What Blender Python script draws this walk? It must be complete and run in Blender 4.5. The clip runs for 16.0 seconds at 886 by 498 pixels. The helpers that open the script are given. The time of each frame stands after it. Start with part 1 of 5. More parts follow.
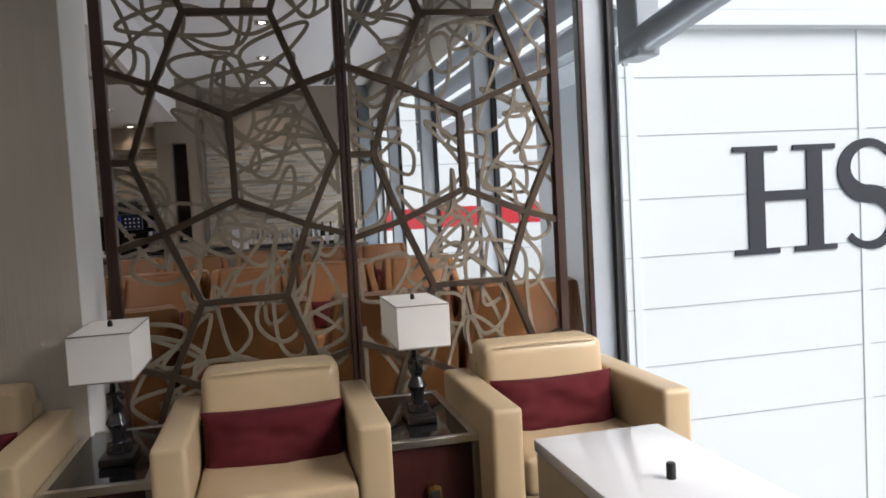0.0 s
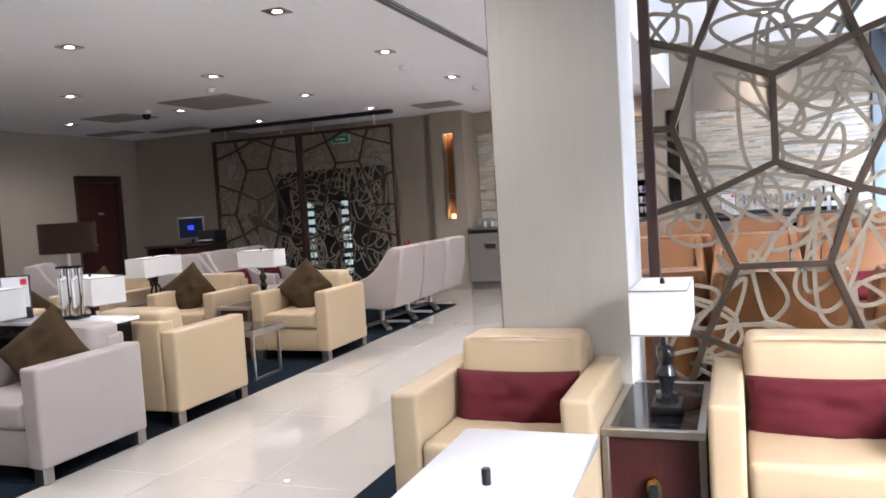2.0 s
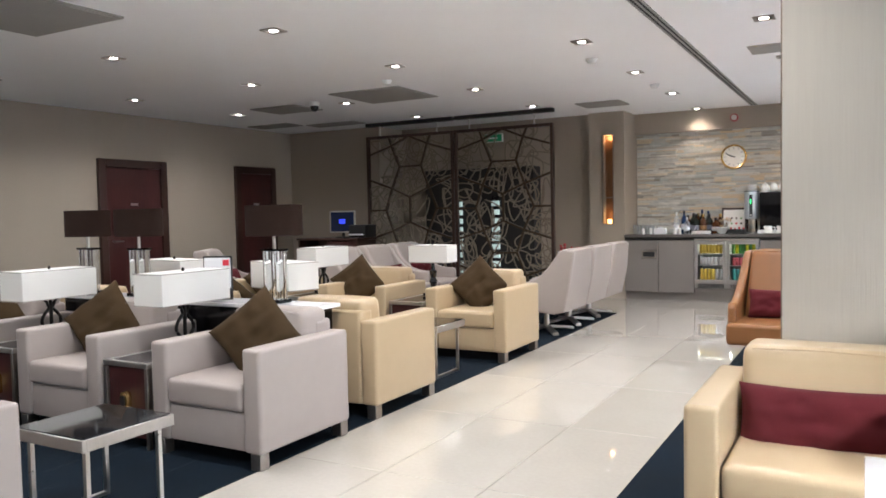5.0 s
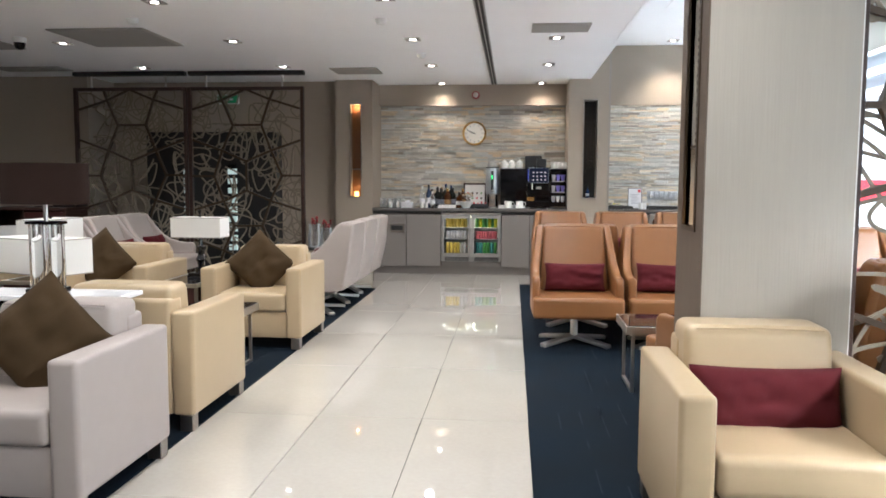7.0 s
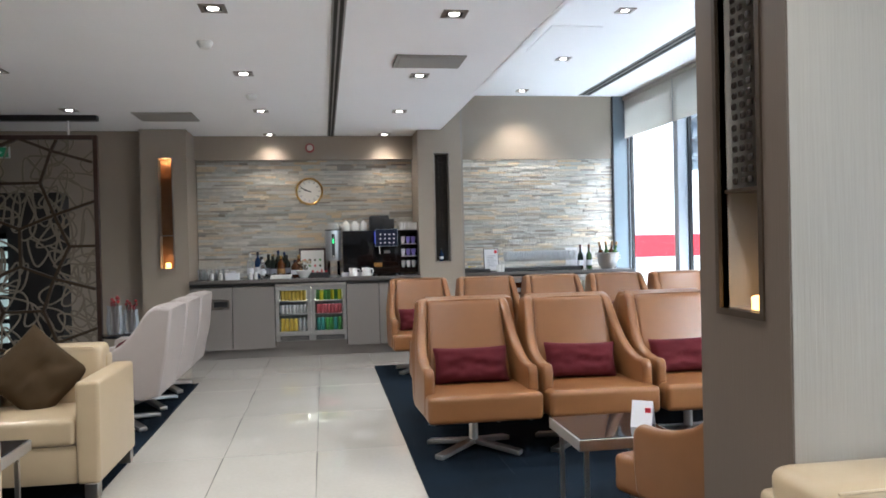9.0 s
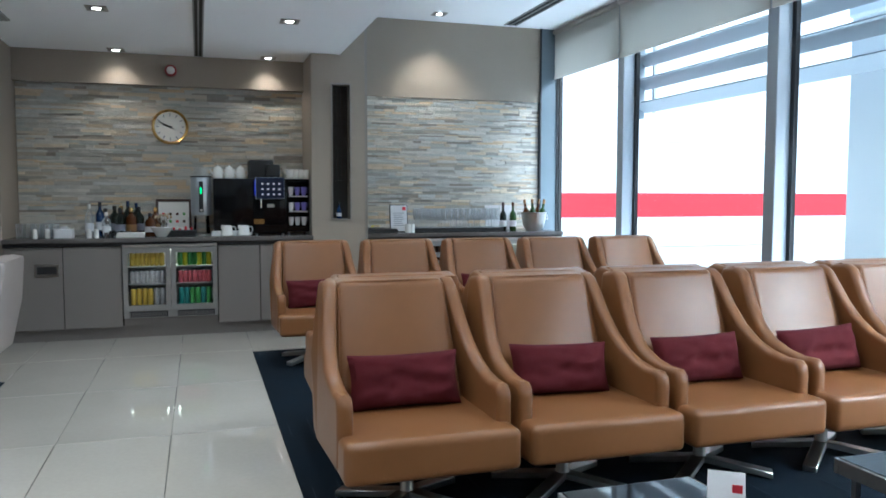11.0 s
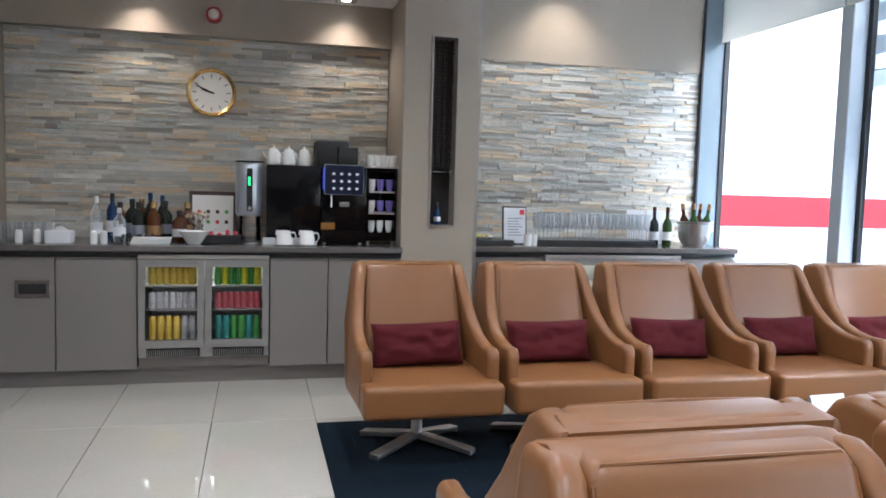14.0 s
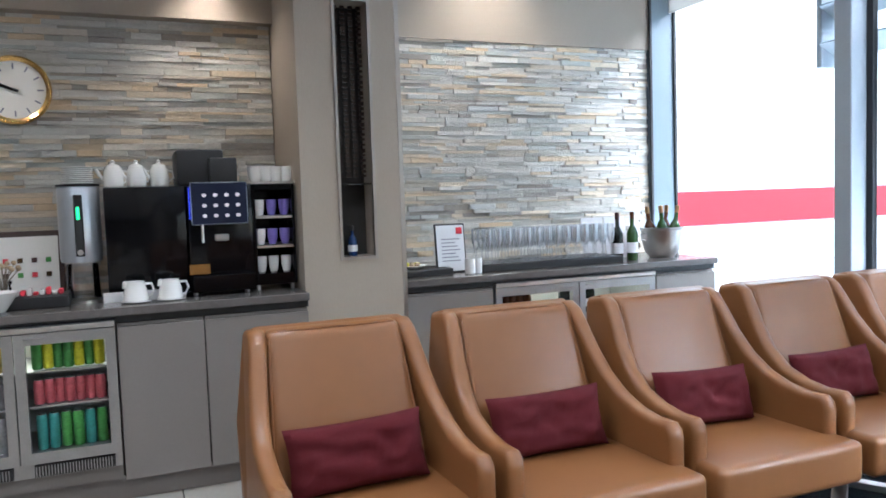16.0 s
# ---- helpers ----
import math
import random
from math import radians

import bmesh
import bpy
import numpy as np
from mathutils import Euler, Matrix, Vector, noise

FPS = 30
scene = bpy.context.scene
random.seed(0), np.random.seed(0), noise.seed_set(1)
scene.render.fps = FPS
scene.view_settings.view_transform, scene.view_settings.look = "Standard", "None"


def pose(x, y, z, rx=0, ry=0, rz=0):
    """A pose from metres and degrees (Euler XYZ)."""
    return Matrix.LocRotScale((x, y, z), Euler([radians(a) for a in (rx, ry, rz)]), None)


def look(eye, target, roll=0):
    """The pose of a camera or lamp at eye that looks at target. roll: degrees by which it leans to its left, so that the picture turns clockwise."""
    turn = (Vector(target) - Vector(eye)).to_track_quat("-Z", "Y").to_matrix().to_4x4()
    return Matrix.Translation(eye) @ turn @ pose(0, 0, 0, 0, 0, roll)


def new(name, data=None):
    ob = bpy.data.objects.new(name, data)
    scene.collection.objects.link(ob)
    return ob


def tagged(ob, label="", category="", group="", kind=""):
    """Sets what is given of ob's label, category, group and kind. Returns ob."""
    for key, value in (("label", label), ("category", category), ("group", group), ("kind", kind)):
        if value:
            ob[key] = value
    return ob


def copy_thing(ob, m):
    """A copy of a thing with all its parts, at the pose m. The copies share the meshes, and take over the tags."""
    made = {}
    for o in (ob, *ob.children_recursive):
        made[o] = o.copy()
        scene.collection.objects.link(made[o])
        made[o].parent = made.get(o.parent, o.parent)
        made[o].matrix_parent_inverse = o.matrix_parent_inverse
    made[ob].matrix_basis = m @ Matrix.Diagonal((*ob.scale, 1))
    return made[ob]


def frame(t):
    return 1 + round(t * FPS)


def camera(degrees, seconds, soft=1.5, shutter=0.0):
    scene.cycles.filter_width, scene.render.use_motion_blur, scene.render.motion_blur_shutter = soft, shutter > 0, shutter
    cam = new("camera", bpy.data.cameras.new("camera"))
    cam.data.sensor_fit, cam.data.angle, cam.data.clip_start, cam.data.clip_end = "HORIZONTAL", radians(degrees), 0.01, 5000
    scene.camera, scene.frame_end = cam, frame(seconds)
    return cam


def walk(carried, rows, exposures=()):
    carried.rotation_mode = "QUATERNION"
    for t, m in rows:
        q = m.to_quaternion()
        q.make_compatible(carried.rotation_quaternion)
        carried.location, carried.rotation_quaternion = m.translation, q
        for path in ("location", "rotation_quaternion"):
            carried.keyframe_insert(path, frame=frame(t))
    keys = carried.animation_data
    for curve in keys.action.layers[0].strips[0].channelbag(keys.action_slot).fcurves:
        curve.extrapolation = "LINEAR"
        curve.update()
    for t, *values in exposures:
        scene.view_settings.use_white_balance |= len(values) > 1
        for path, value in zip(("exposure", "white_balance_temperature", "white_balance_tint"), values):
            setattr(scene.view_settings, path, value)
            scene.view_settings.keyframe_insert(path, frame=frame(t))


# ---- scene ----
cam = camera(60.0, 16.0, soft=1.7)
PATH = [
    (0, (0.778, 0.443, 1.372), (1.221, 2.391, 1.265), -3.1),
    (0.5, (0.69, 0.434, 1.384), (0.753, 2.43, 1.284), -3.0),
    (1, (0.602, 0.42, 1.374), (0.424, 2.41, 1.268), -3.1),
    (1.5, (0.519, 0.383, 1.378), (-0.002, 2.31, 1.26), -3.2),
    (2, (0.472, 0.364, 1.379), (-0.245, 2.227, 1.254), -3.6),
    (2.5, (0.445, 0.355, 1.375), (-0.38, 2.174, 1.262), -3.8),
    (3, (0.415, 0.342, 1.376), (-0.508, 2.113, 1.268), -3.0),
    (3.2, (0.363, 0.338, 1.362), (-0.602, 2.087, 1.26), -2.6),
    (5.3, (-0.445, 0.37, 1.313), (-1.398, 2.126, 1.219), -0.8),
    (5.5, (-0.568, 0.375, 1.305), (-1.399, 2.191, 1.199), -0.8),
    (6, (-0.855, 0.372, 1.278), (-1.531, 2.25, 1.148), 0.1),
    (6.5, (-1.107, 0.494, 1.295), (-1.572, 2.434, 1.155), -0.5),
    (7, (-1.373, 0.62, 1.308), (-1.552, 2.605, 1.134), 0.3),
    (7.5, (-1.492, 0.932, 1.321), (-1.569, 2.926, 1.201), -1.4),
    (8, (-1.613, 1.285, 1.333), (-1.688, 3.281, 1.232), -2.1),
    (8.5, (-1.771, 1.638, 1.334), (-1.63, 3.632, 1.268), -0.4),
    (9, (-1.784, 2.04, 1.337), (-1.477, 4.016, 1.319), -1.3),
    (9.5, (-1.836, 2.428, 1.3), (-1.47, 4.393, 1.249), -0.5),
    (10, (-1.85, 2.823, 1.328), (-1.419, 4.773, 1.221), -0.5),
    (10.2, (-1.765, 3.033, 1.321), (-1.28, 4.97, 1.214), -0.7),
    (12.3, (-1.655, 4.727, 1.348), (-1.006, 6.609, 1.152), 0.8),
    (12.5, (-1.645, 4.877, 1.368), (-1.025, 6.768, 1.175), 1.1),
    (13, (-1.569, 5.299, 1.354), (-0.982, 7.2, 1.158), 0.8),
    (13.5, (-1.587, 5.687, 1.375), (-1.102, 7.619, 1.195), 1.8),
    (14, (-1.62, 6.065, 1.374), (-1.146, 8.001, 1.214), 1.6),
    (14.5, (-1.559, 6.49, 1.39), (-1.008, 8.411, 1.304), 0.2),
    (15, (-1.587, 6.867, 1.365), (-0.941, 8.757, 1.251), 1.3),
    (15.5, (-1.568, 7.201, 1.379), (-0.844, 9.059, 1.22), -0.2),
    (16, (-1.48, 7.534, 1.393), (-0.709, 9.375, 1.262), -1.9),
]
EXPOSURES = [(0.0, -0.5, 6400, 14), (0.2, -0.15, 6200, 14), (0.5, 0.45, 5950, 14), (0.8, 0.83, 5800, 15), (1.2, 1.2, 5700, 16), (3.2, 1.5, 5750, 15), (5.5, 1.6, 5850, 10), (7.0, 1.51, 5800, 9), (8.5, 1.32, 5700, 8), (9.5, 1.02, 5450, 7), (10.2, 0.88, 5300, 6), (12.5, 0.25, 4800, -8), (13.5, 0.83, 5450, 8), (14.5, 1.17, 5350, 9), (16.0, 1.2, 5300, 8)]
walk(cam, [(t, look(eye, target, roll)) for t, eye, target, roll in PATH], EXPOSURES)

# ---- world, sun ----
world = bpy.data.worlds.new("world")
scene.world = world
world.use_nodes = True
sky = world.node_tree.nodes.new("ShaderNodeTexSky")
sky.sky_type, sky.sun_disc = "NISHITA", False
sky.sun_elevation, sky.sun_rotation, sky.air_density, sky.dust_density = radians(39.4), radians(136.8), 1.0, 1.5
wbg = world.node_tree.nodes["Background"]
world.node_tree.links.new(sky.outputs[0], wbg.inputs[0])
wbg.inputs[1].default_value = 0.15
sun_data = bpy.data.lights.new("sun", "SUN")
sun_data.energy, sun_data.angle, sun_data.color = 5.0, radians(40), (1, 0.96, 0.9)
sun = new("sun", sun_data)
sun.matrix_world = look((7.5, -8, 9), (0, 0, 0))
SPOT_POWER = 31.0
# added fill lamps for sky light: along the outer ledges, in unseen far openings
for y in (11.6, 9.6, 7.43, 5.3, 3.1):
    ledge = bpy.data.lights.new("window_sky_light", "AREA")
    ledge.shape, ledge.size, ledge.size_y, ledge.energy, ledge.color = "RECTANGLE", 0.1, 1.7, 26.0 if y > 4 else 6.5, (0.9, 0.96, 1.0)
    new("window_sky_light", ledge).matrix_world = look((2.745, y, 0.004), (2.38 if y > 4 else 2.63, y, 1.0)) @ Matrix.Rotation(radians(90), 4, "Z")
for y in (0.9, -1.3):
    opening = bpy.data.lights.new("window_sky_light", "AREA")
    opening.shape, opening.size, opening.size_y, opening.energy, opening.color = "RECTANGLE", 1.6, 2.5, 4.0, (0.9, 0.96, 1.0)
    new("window_sky_light", opening).matrix_world = look((2.72, y, 1.4), (0, y, 1.6))


# ---- materials ----
def mat(name, col, rough=0.5, metal=0.0, var=0.08, scale=6.0, fine=90.0, bump=0.0, coat=0.0, stretch=(1, 1, 1), rand=0.0, spec=0.5, bscale=None):
    """Principled surface with two scales of tone variation and fine relief."""
    m = bpy.data.materials.new(name)
    m.use_nodes = True
    n, l = m.node_tree.nodes, m.node_tree.links
    b = n["Principled BSDF"]
    b.inputs["Roughness"].default_value, b.inputs["Metallic"].default_value = rough, metal
    b.inputs["Coat Weight"].default_value = coat
    b.inputs["Specular IOR Level"].default_value = spec
    tc, mp = n.new("ShaderNodeTexCoord"), n.new("ShaderNodeMapping")
    mp.inputs["Scale"].default_value = stretch
    l.new(tc.outputs["Object"], mp.inputs[0])
    a, c = n.new("ShaderNodeTexNoise"), n.new("ShaderNodeTexNoise")
    a.inputs["Scale"].default_value, a.inputs["Detail"].default_value = scale, 4
    c.inputs["Scale"].default_value, c.inputs["Detail"].default_value = fine, 3
    l.new(mp.outputs[0], a.inputs[0]), l.new(mp.outputs[0], c.inputs[0])
    add = n.new("ShaderNodeMath")
    add.operation = "ADD"
    l.new(a.outputs[0], add.inputs[0]), l.new(c.outputs[0], add.inputs[1])
    mr = n.new("ShaderNodeMapRange")
    mr.inputs[1].default_value, mr.inputs[2].default_value = 0.6, 1.4
    mr.inputs[3].default_value, mr.inputs[4].default_value = 1 - var, 1 + var
    l.new(add.outputs[0], mr.inputs[0])
    val = mr.outputs[0]
    if rand:
        oi, r2, mul = n.new("ShaderNodeObjectInfo"), n.new("ShaderNodeMapRange"), n.new("ShaderNodeMath")
        r2.inputs[3].default_value, r2.inputs[4].default_value = 1 - rand, 1 + rand
        mul.operation = "MULTIPLY"
        l.new(oi.outputs["Random"], r2.inputs[0]), l.new(r2.outputs[0], mul.inputs[0]), l.new(val, mul.inputs[1])
        val = mul.outputs[0]
    mix = n.new("ShaderNodeVectorMath")
    mix.operation = "SCALE"
    mix.inputs[0].default_value = col[:3]
    l.new(val, mix.inputs["Scale"]), l.new(mix.outputs[0], b.inputs["Base Color"])
    rr = n.new("ShaderNodeMapRange")
    rr.inputs[3].default_value, rr.inputs[4].default_value = max(rough - 0.06, 0.01), min(rough + min(0.06, rough), 1)
    l.new(a.outputs[0], rr.inputs[0]), l.new(rr.outputs[0], b.inputs["Roughness"])
    if bump:
        bp = n.new("ShaderNodeBump")
        bp.inputs["Strength"].default_value, bp.inputs["Distance"].default_value = bump, 0.004
        src = c
        if bscale:
            src = n.new("ShaderNodeTexVoronoi")
            src.inputs["Scale"].default_value = bscale
            l.new(mp.outputs[0], src.inputs["Vector"])
        l.new(src.outputs[0], bp.inputs["Height"]), l.new(bp.outputs[0], b.inputs["Normal"])
    return m


def glow(name, col, strength):
    m = bpy.data.materials.new(name)
    m.use_nodes = True
    b = m.node_tree.nodes["Principled BSDF"]
    b.inputs["Base Color"].default_value = (*col, 1)
    b.inputs["Emission Color"].default_value = (*col, 1)
    b.inputs["Emission Strength"].default_value = strength
    return m


def clear(name, col=(1, 1, 1), rough=0.0, ior=1.45, trans=1.0):
    m = bpy.data.materials.new(name)
    m.use_nodes = True
    b = m.node_tree.nodes["Principled BSDF"]
    b.inputs["Base Color"].default_value = (*col, 1)
    b.inputs["Roughness"].default_value, b.inputs["IOR"].default_value = rough, ior
    b.inputs["Transmission Weight"].default_value = trans
    return m


M = dict(
    plaster=mat("wall_plaster", (0.33, 0.28, 0.225), 0.7, var=0.05, scale=2, fine=160, bump=0.12, stretch=(1, 1, 0.25)),
    pillar=mat("pillar_wallcovering", (0.37, 0.335, 0.285), 0.5, var=0.035, scale=8, fine=45, bump=0.25, stretch=(3, 3, 0.12)),
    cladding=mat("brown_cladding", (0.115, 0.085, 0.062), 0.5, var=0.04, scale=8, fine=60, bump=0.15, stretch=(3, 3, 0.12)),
    ceiling=mat("ceiling_paint", (0.9, 0.9, 0.905), 0.85, var=0.02, scale=1.5),
    whitepaint=mat("white_paint", (0.75, 0.75, 0.73), 0.5, var=0.03),
    tile=mat("porcelain_tile", (0.5, 0.462, 0.41), 0.02, var=0.05, scale=3, fine=40, rand=0.03, spec=0.75, coat=0.6),
    grout=mat("grout", (0.14, 0.13, 0.115), 0.9),
    carpet=mat("navy_carpet", (0.003, 0.008, 0.015), 0.95, spec=0.15, var=0.45, scale=3, fine=380, bump=0.6),
    fleck=mat("carpet_fleck", (0.018, 0.028, 0.038), 0.95, spec=0.15, var=0.3),
    cream=mat("cream_leather", (0.46, 0.35, 0.215), 0.33, var=0.03, scale=2.2, fine=14, bump=0.05, bscale=420),
    greyl=mat("grey_leather", (0.36, 0.312, 0.285), 0.4, var=0.03, scale=2.2, fine=14, bump=0.05, bscale=420),
    tan=mat("tan_leather", (0.208, 0.089, 0.031), 0.33, spec=0.38, var=0.045, scale=2.2, fine=14, bump=0.05, bscale=420),
    burgundy=mat("burgundy_cloth", (0.08, 0.0095, 0.013), 0.9, spec=0.2, var=0.12, scale=9, fine=260, bump=0.3),
    brown=mat("brown_cloth", (0.05, 0.031, 0.0145), 0.9, spec=0.15, var=0.07, scale=8, fine=250, bump=0.4),
    chrome=mat("brushed_steel", (0.62, 0.6, 0.57), 0.3, 1.0, var=0.06, scale=20),
    darksteel=mat("bronze_steel", (0.33, 0.3, 0.27), 0.35, 1.0, var=0.08),
    iron=mat("dark_iron", (0.02, 0.018, 0.017), 0.4, 0.6, var=0.2),
    blackgloss=mat("black_gloss", (0.004, 0.004, 0.005), 0.1, var=0.1, spec=0.3),
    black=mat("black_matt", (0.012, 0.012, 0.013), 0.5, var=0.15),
    smoked=mat("smoked_glass_top", (0.012, 0.012, 0.014), 0.05, var=0.1, spec=0.8),
    mahogany=mat("mahogany_panel", (0.05, 0.013, 0.012), 0.35, var=0.3, scale=4, fine=60, stretch=(1, 1, 0.1)),
    wenge=mat("dark_wood_frame", (0.035, 0.014, 0.009), 0.4, var=0.25, scale=6, stretch=(1, 1, 0.15)),
    bronze=mat("bronze_lattice", (0.06, 0.04, 0.025), 0.45, 0.4, var=0.12),
    ribbon=mat("taupe_ribbon", (0.21, 0.176, 0.13), 0.5, 0.1, var=0.1),
    shade=mat("ivory_shade", (0.88, 0.87, 0.85), 0.8, var=0.02, fine=250, bump=0.15),
    brownshade=mat("brown_shade", (0.024, 0.014, 0.011), 0.9, spec=0.1, var=0.1, fine=250, bump=0.2),
    lacquer=mat("white_lacquer", (0.82, 0.82, 0.83), 0.1, var=0.02, coat=0.3),
    cabinet=mat("grey_cabinet_lacquer", (0.2, 0.182, 0.166), 0.22, var=0.04, scale=2),
    counter=mat("grey_stone_top", (0.11, 0.1, 0.095), 0.22, var=0.2, scale=30, fine=200),
    china=mat("white_china", (0.8, 0.79, 0.76), 0.15, var=0.02),
    paper=mat("paper", (0.75, 0.75, 0.77), 0.7, var=0.03),
    ink=mat("grey_print", (0.25, 0.25, 0.3), 0.7),
    red=mat("red_print", (0.6, 0.03, 0.05), 0.6, var=0.05),
    gold=mat("polished_brass", (0.75, 0.5, 0.18), 0.2, 1.0, var=0.08),
    clockface=mat("clock_face", (0.85, 0.83, 0.78), 0.4, var=0.02),
    blind=mat("roller_blind", (0.62, 0.6, 0.55), 0.8, var=0.03, fine=300, bump=0.15),
    alu=mat("grey_aluminium", (0.4, 0.44, 0.48), 0.4, 0.2, var=0.04),
    jamb=mat("blue_grey_jamb", (0.16, 0.2, 0.235), 0.45, 0.1, var=0.04),
    coolersteel=mat("cooler_steel", (0.4, 0.395, 0.39), 0.34, 0.85, var=0.08, scale=14),
    dispenser=mat("dispenser_steel", (0.45, 0.48, 0.52), 0.3, 0.6, var=0.05, scale=10, stretch=(1, 1, 0.2)),
    gasket=mat("black_gasket", (0.012, 0.012, 0.014), 0.6),
    panel=mat("white_cladding", (0.8, 0.85, 0.86), 0.5, var=0.02, scale=0.6),
    letter=mat("dark_letter", (0.03, 0.035, 0.045), 0.6),
    stripe=mat("red_stripe", (0.62, 0.02, 0.035), 0.5, var=0.06, scale=2),
    concrete=mat("apron_concrete", (0.45, 0.45, 0.44), 0.85, var=0.15, scale=0.4),
    vent=mat("vent_grey", (0.3, 0.29, 0.27), 0.7, var=0.05),
    # flat dark colour that holds the shade inside recesses
    dark=mat("recess_shade_tone", (0.02, 0.018, 0.016), 0.8),
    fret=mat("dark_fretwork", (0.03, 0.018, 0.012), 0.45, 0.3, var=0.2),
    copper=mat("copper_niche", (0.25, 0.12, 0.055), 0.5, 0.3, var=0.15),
    # darker copper copy with the pillar niche's shading put into its colour
    coppershade=mat("shaded_copper_niche", (0.09, 0.04, 0.017), 0.5, 0.3, var=0.15),
    lampglow=glow("lamp_glow", (1.0, 0.9, 0.76), 9.0),
    candle=glow("candle_glow", (1.0, 0.5, 0.12), 2.5),
    fridgeglow=glow("fridge_light", (1.0, 0.97, 0.72), 5.0),
    screen=glow("screen_blue", (0.008, 0.01, 0.02), 0.25),
    icon=glow("screen_icon", (0.62, 0.55, 0.56), 0.16),
    blueled=glow("blue_led", (0.05, 0.08, 1.0), 0.25),
    # glass reflections in the dark opening, given a glow of their own
    reflection_strip=glow("reflection_glow", (0.5, 0.6, 0.55), 0.25),
    exitgreen=glow("exit_green", (0.01, 0.14, 0.06), 0.12),
    greenled=glow("green_led", (0.1, 1.0, 0.25), 0.8),
    glass=clear("clear_glass", (0.97, 0.98, 0.98)),
    crystal=clear("crystal", (0.95, 0.97, 0.98), 0.03),
    pane=clear("window_glass", (0.98, 1.0, 1.0), 0.0, 1.03),
    rubber=mat("knob_black", (0.01, 0.01, 0.011), 0.35),
    can_yellow=mat("can_yellow", (0.6, 0.43, 0.07), 0.3, 0.4, var=0.2, scale=30),
    can_silver=mat("can_silver", (0.5, 0.48, 0.48), 0.3, 0.6, var=0.3, scale=30),
    can_green=mat("can_green", (0.09, 0.3, 0.07), 0.3, 0.4, var=0.3, scale=30),
    can_red=mat("can_red", (0.4, 0.085, 0.1), 0.3, 0.4, var=0.25, scale=30),
    can_teal=mat("can_teal", (0.06, 0.25, 0.23), 0.3, 0.4, var=0.25, scale=30),
    can_lime=mat("can_lime", (0.65, 0.62, 0.03), 0.3, 0.4, var=0.25, scale=30),
    wineglass=mat("bottle_dark", (0.008, 0.012, 0.008), 0.08),
    greenglass=mat("bottle_green", (0.03, 0.07, 0.015), 0.08),
    amber=mat("bottle_amber", (0.07, 0.02, 0.005), 0.08),
    bluebottle=mat("bottle_blue", (0.01, 0.03, 0.1), 0.1),
    foil=mat("gold_foil", (0.3, 0.17, 0.07), 0.4, 0.6),
    purple=mat("purple_cup", (0.2, 0.16, 0.5), 0.4),
    alarm=mat("alarm_red", (0.3, 0.02, 0.022), 0.3),
)


def stone_material():
    m = mat("split_slate", (1, 1, 1), 0.75, var=0.22, scale=12, fine=70, bump=0.75, stretch=(1, 1, 2.5))
    n, l = m.node_tree.nodes, m.node_tree.links
    b = n["Principled BSDF"]
    oi, gi, geo = n.new("ShaderNodeObjectInfo"), n.new("ShaderNodeMath"), n.new("ShaderNodeNewGeometry")
    gi.operation = "ADD"
    fr = n.new("ShaderNodeMath")
    fr.operation = "FRACT"
    l.new(oi.outputs["Random"], gi.inputs[0]), l.new(geo.outputs["Random Per Island"], gi.inputs[1]), l.new(gi.outputs[0], fr.inputs[0])
    ramp = n.new("ShaderNodeValToRGB")
    cr = ramp.color_ramp
    cr.elements[0].color, cr.elements[1].color = (0.36, 0.34, 0.295, 1), (0.78, 0.69, 0.54, 1)
    for p, c in ((0.15, (0.55, 0.535, 0.49, 1)), (0.3, (0.66, 0.63, 0.57, 1)), (0.45, (0.44, 0.465, 0.44, 1)), (0.6, (0.66, 0.52, 0.34, 1)), (0.75, (0.61, 0.615, 0.59, 1)), (0.88, (0.28, 0.25, 0.215, 1))):
        cr.elements.new(p).color = c
    l.new(fr.outputs[0], ramp.inputs[0])
    old = b.inputs["Base Color"].links[0].from_node
    l.new(ramp.outputs[0], old.inputs[0])
    return m


M["stone"] = stone_material()
for key in ("screen", "icon"):
    face = M[key].node_tree.nodes["Principled BSDF"]
    face.inputs["Roughness"].default_value, face.inputs["Specular IOR Level"].default_value = 0.12, 0.25


def thin_cloth(m, share):
    """Lets part of the light pass through a thin fabric."""
    n, l = m.node_tree.nodes, m.node_tree.links
    out, b = n["Material Output"], n["Principled BSDF"]
    tr, mx = n.new("ShaderNodeBsdfTranslucent"), n.new("ShaderNodeMixShader")
    tr.inputs[0].default_value = (0.85, 0.83, 0.78, 1)
    mx.inputs[0].default_value = share
    l.new(b.outputs[0], mx.inputs[1]), l.new(tr.outputs[0], mx.inputs[2]), l.new(mx.outputs[0], out.inputs[0])


def glassware(name):
    """Thin clear glass: mostly let through, with a bright sheen."""
    m = bpy.data.materials.new(name)
    m.use_nodes = True
    n, l = m.node_tree.nodes, m.node_tree.links
    n.remove(n["Principled BSDF"])
    tr, gl, fr, mx = n.new("ShaderNodeBsdfTransparent"), n.new("ShaderNodeBsdfGlossy"), n.new("ShaderNodeFresnel"), n.new("ShaderNodeMixShader")
    tr.inputs[0].default_value, gl.inputs[0].default_value, gl.inputs["Roughness"].default_value = (1, 1, 1, 1), (0.95, 0.97, 1, 1), 0.06
    fr.inputs[0].default_value = 1.5
    l.new(fr.outputs[0], mx.inputs[0]), l.new(tr.outputs[0], mx.inputs[1]), l.new(gl.outputs[0], mx.inputs[2]), l.new(mx.outputs[0], n["Material Output"].inputs[0])
    return m


M["glassware"] = glassware("clear_glassware")


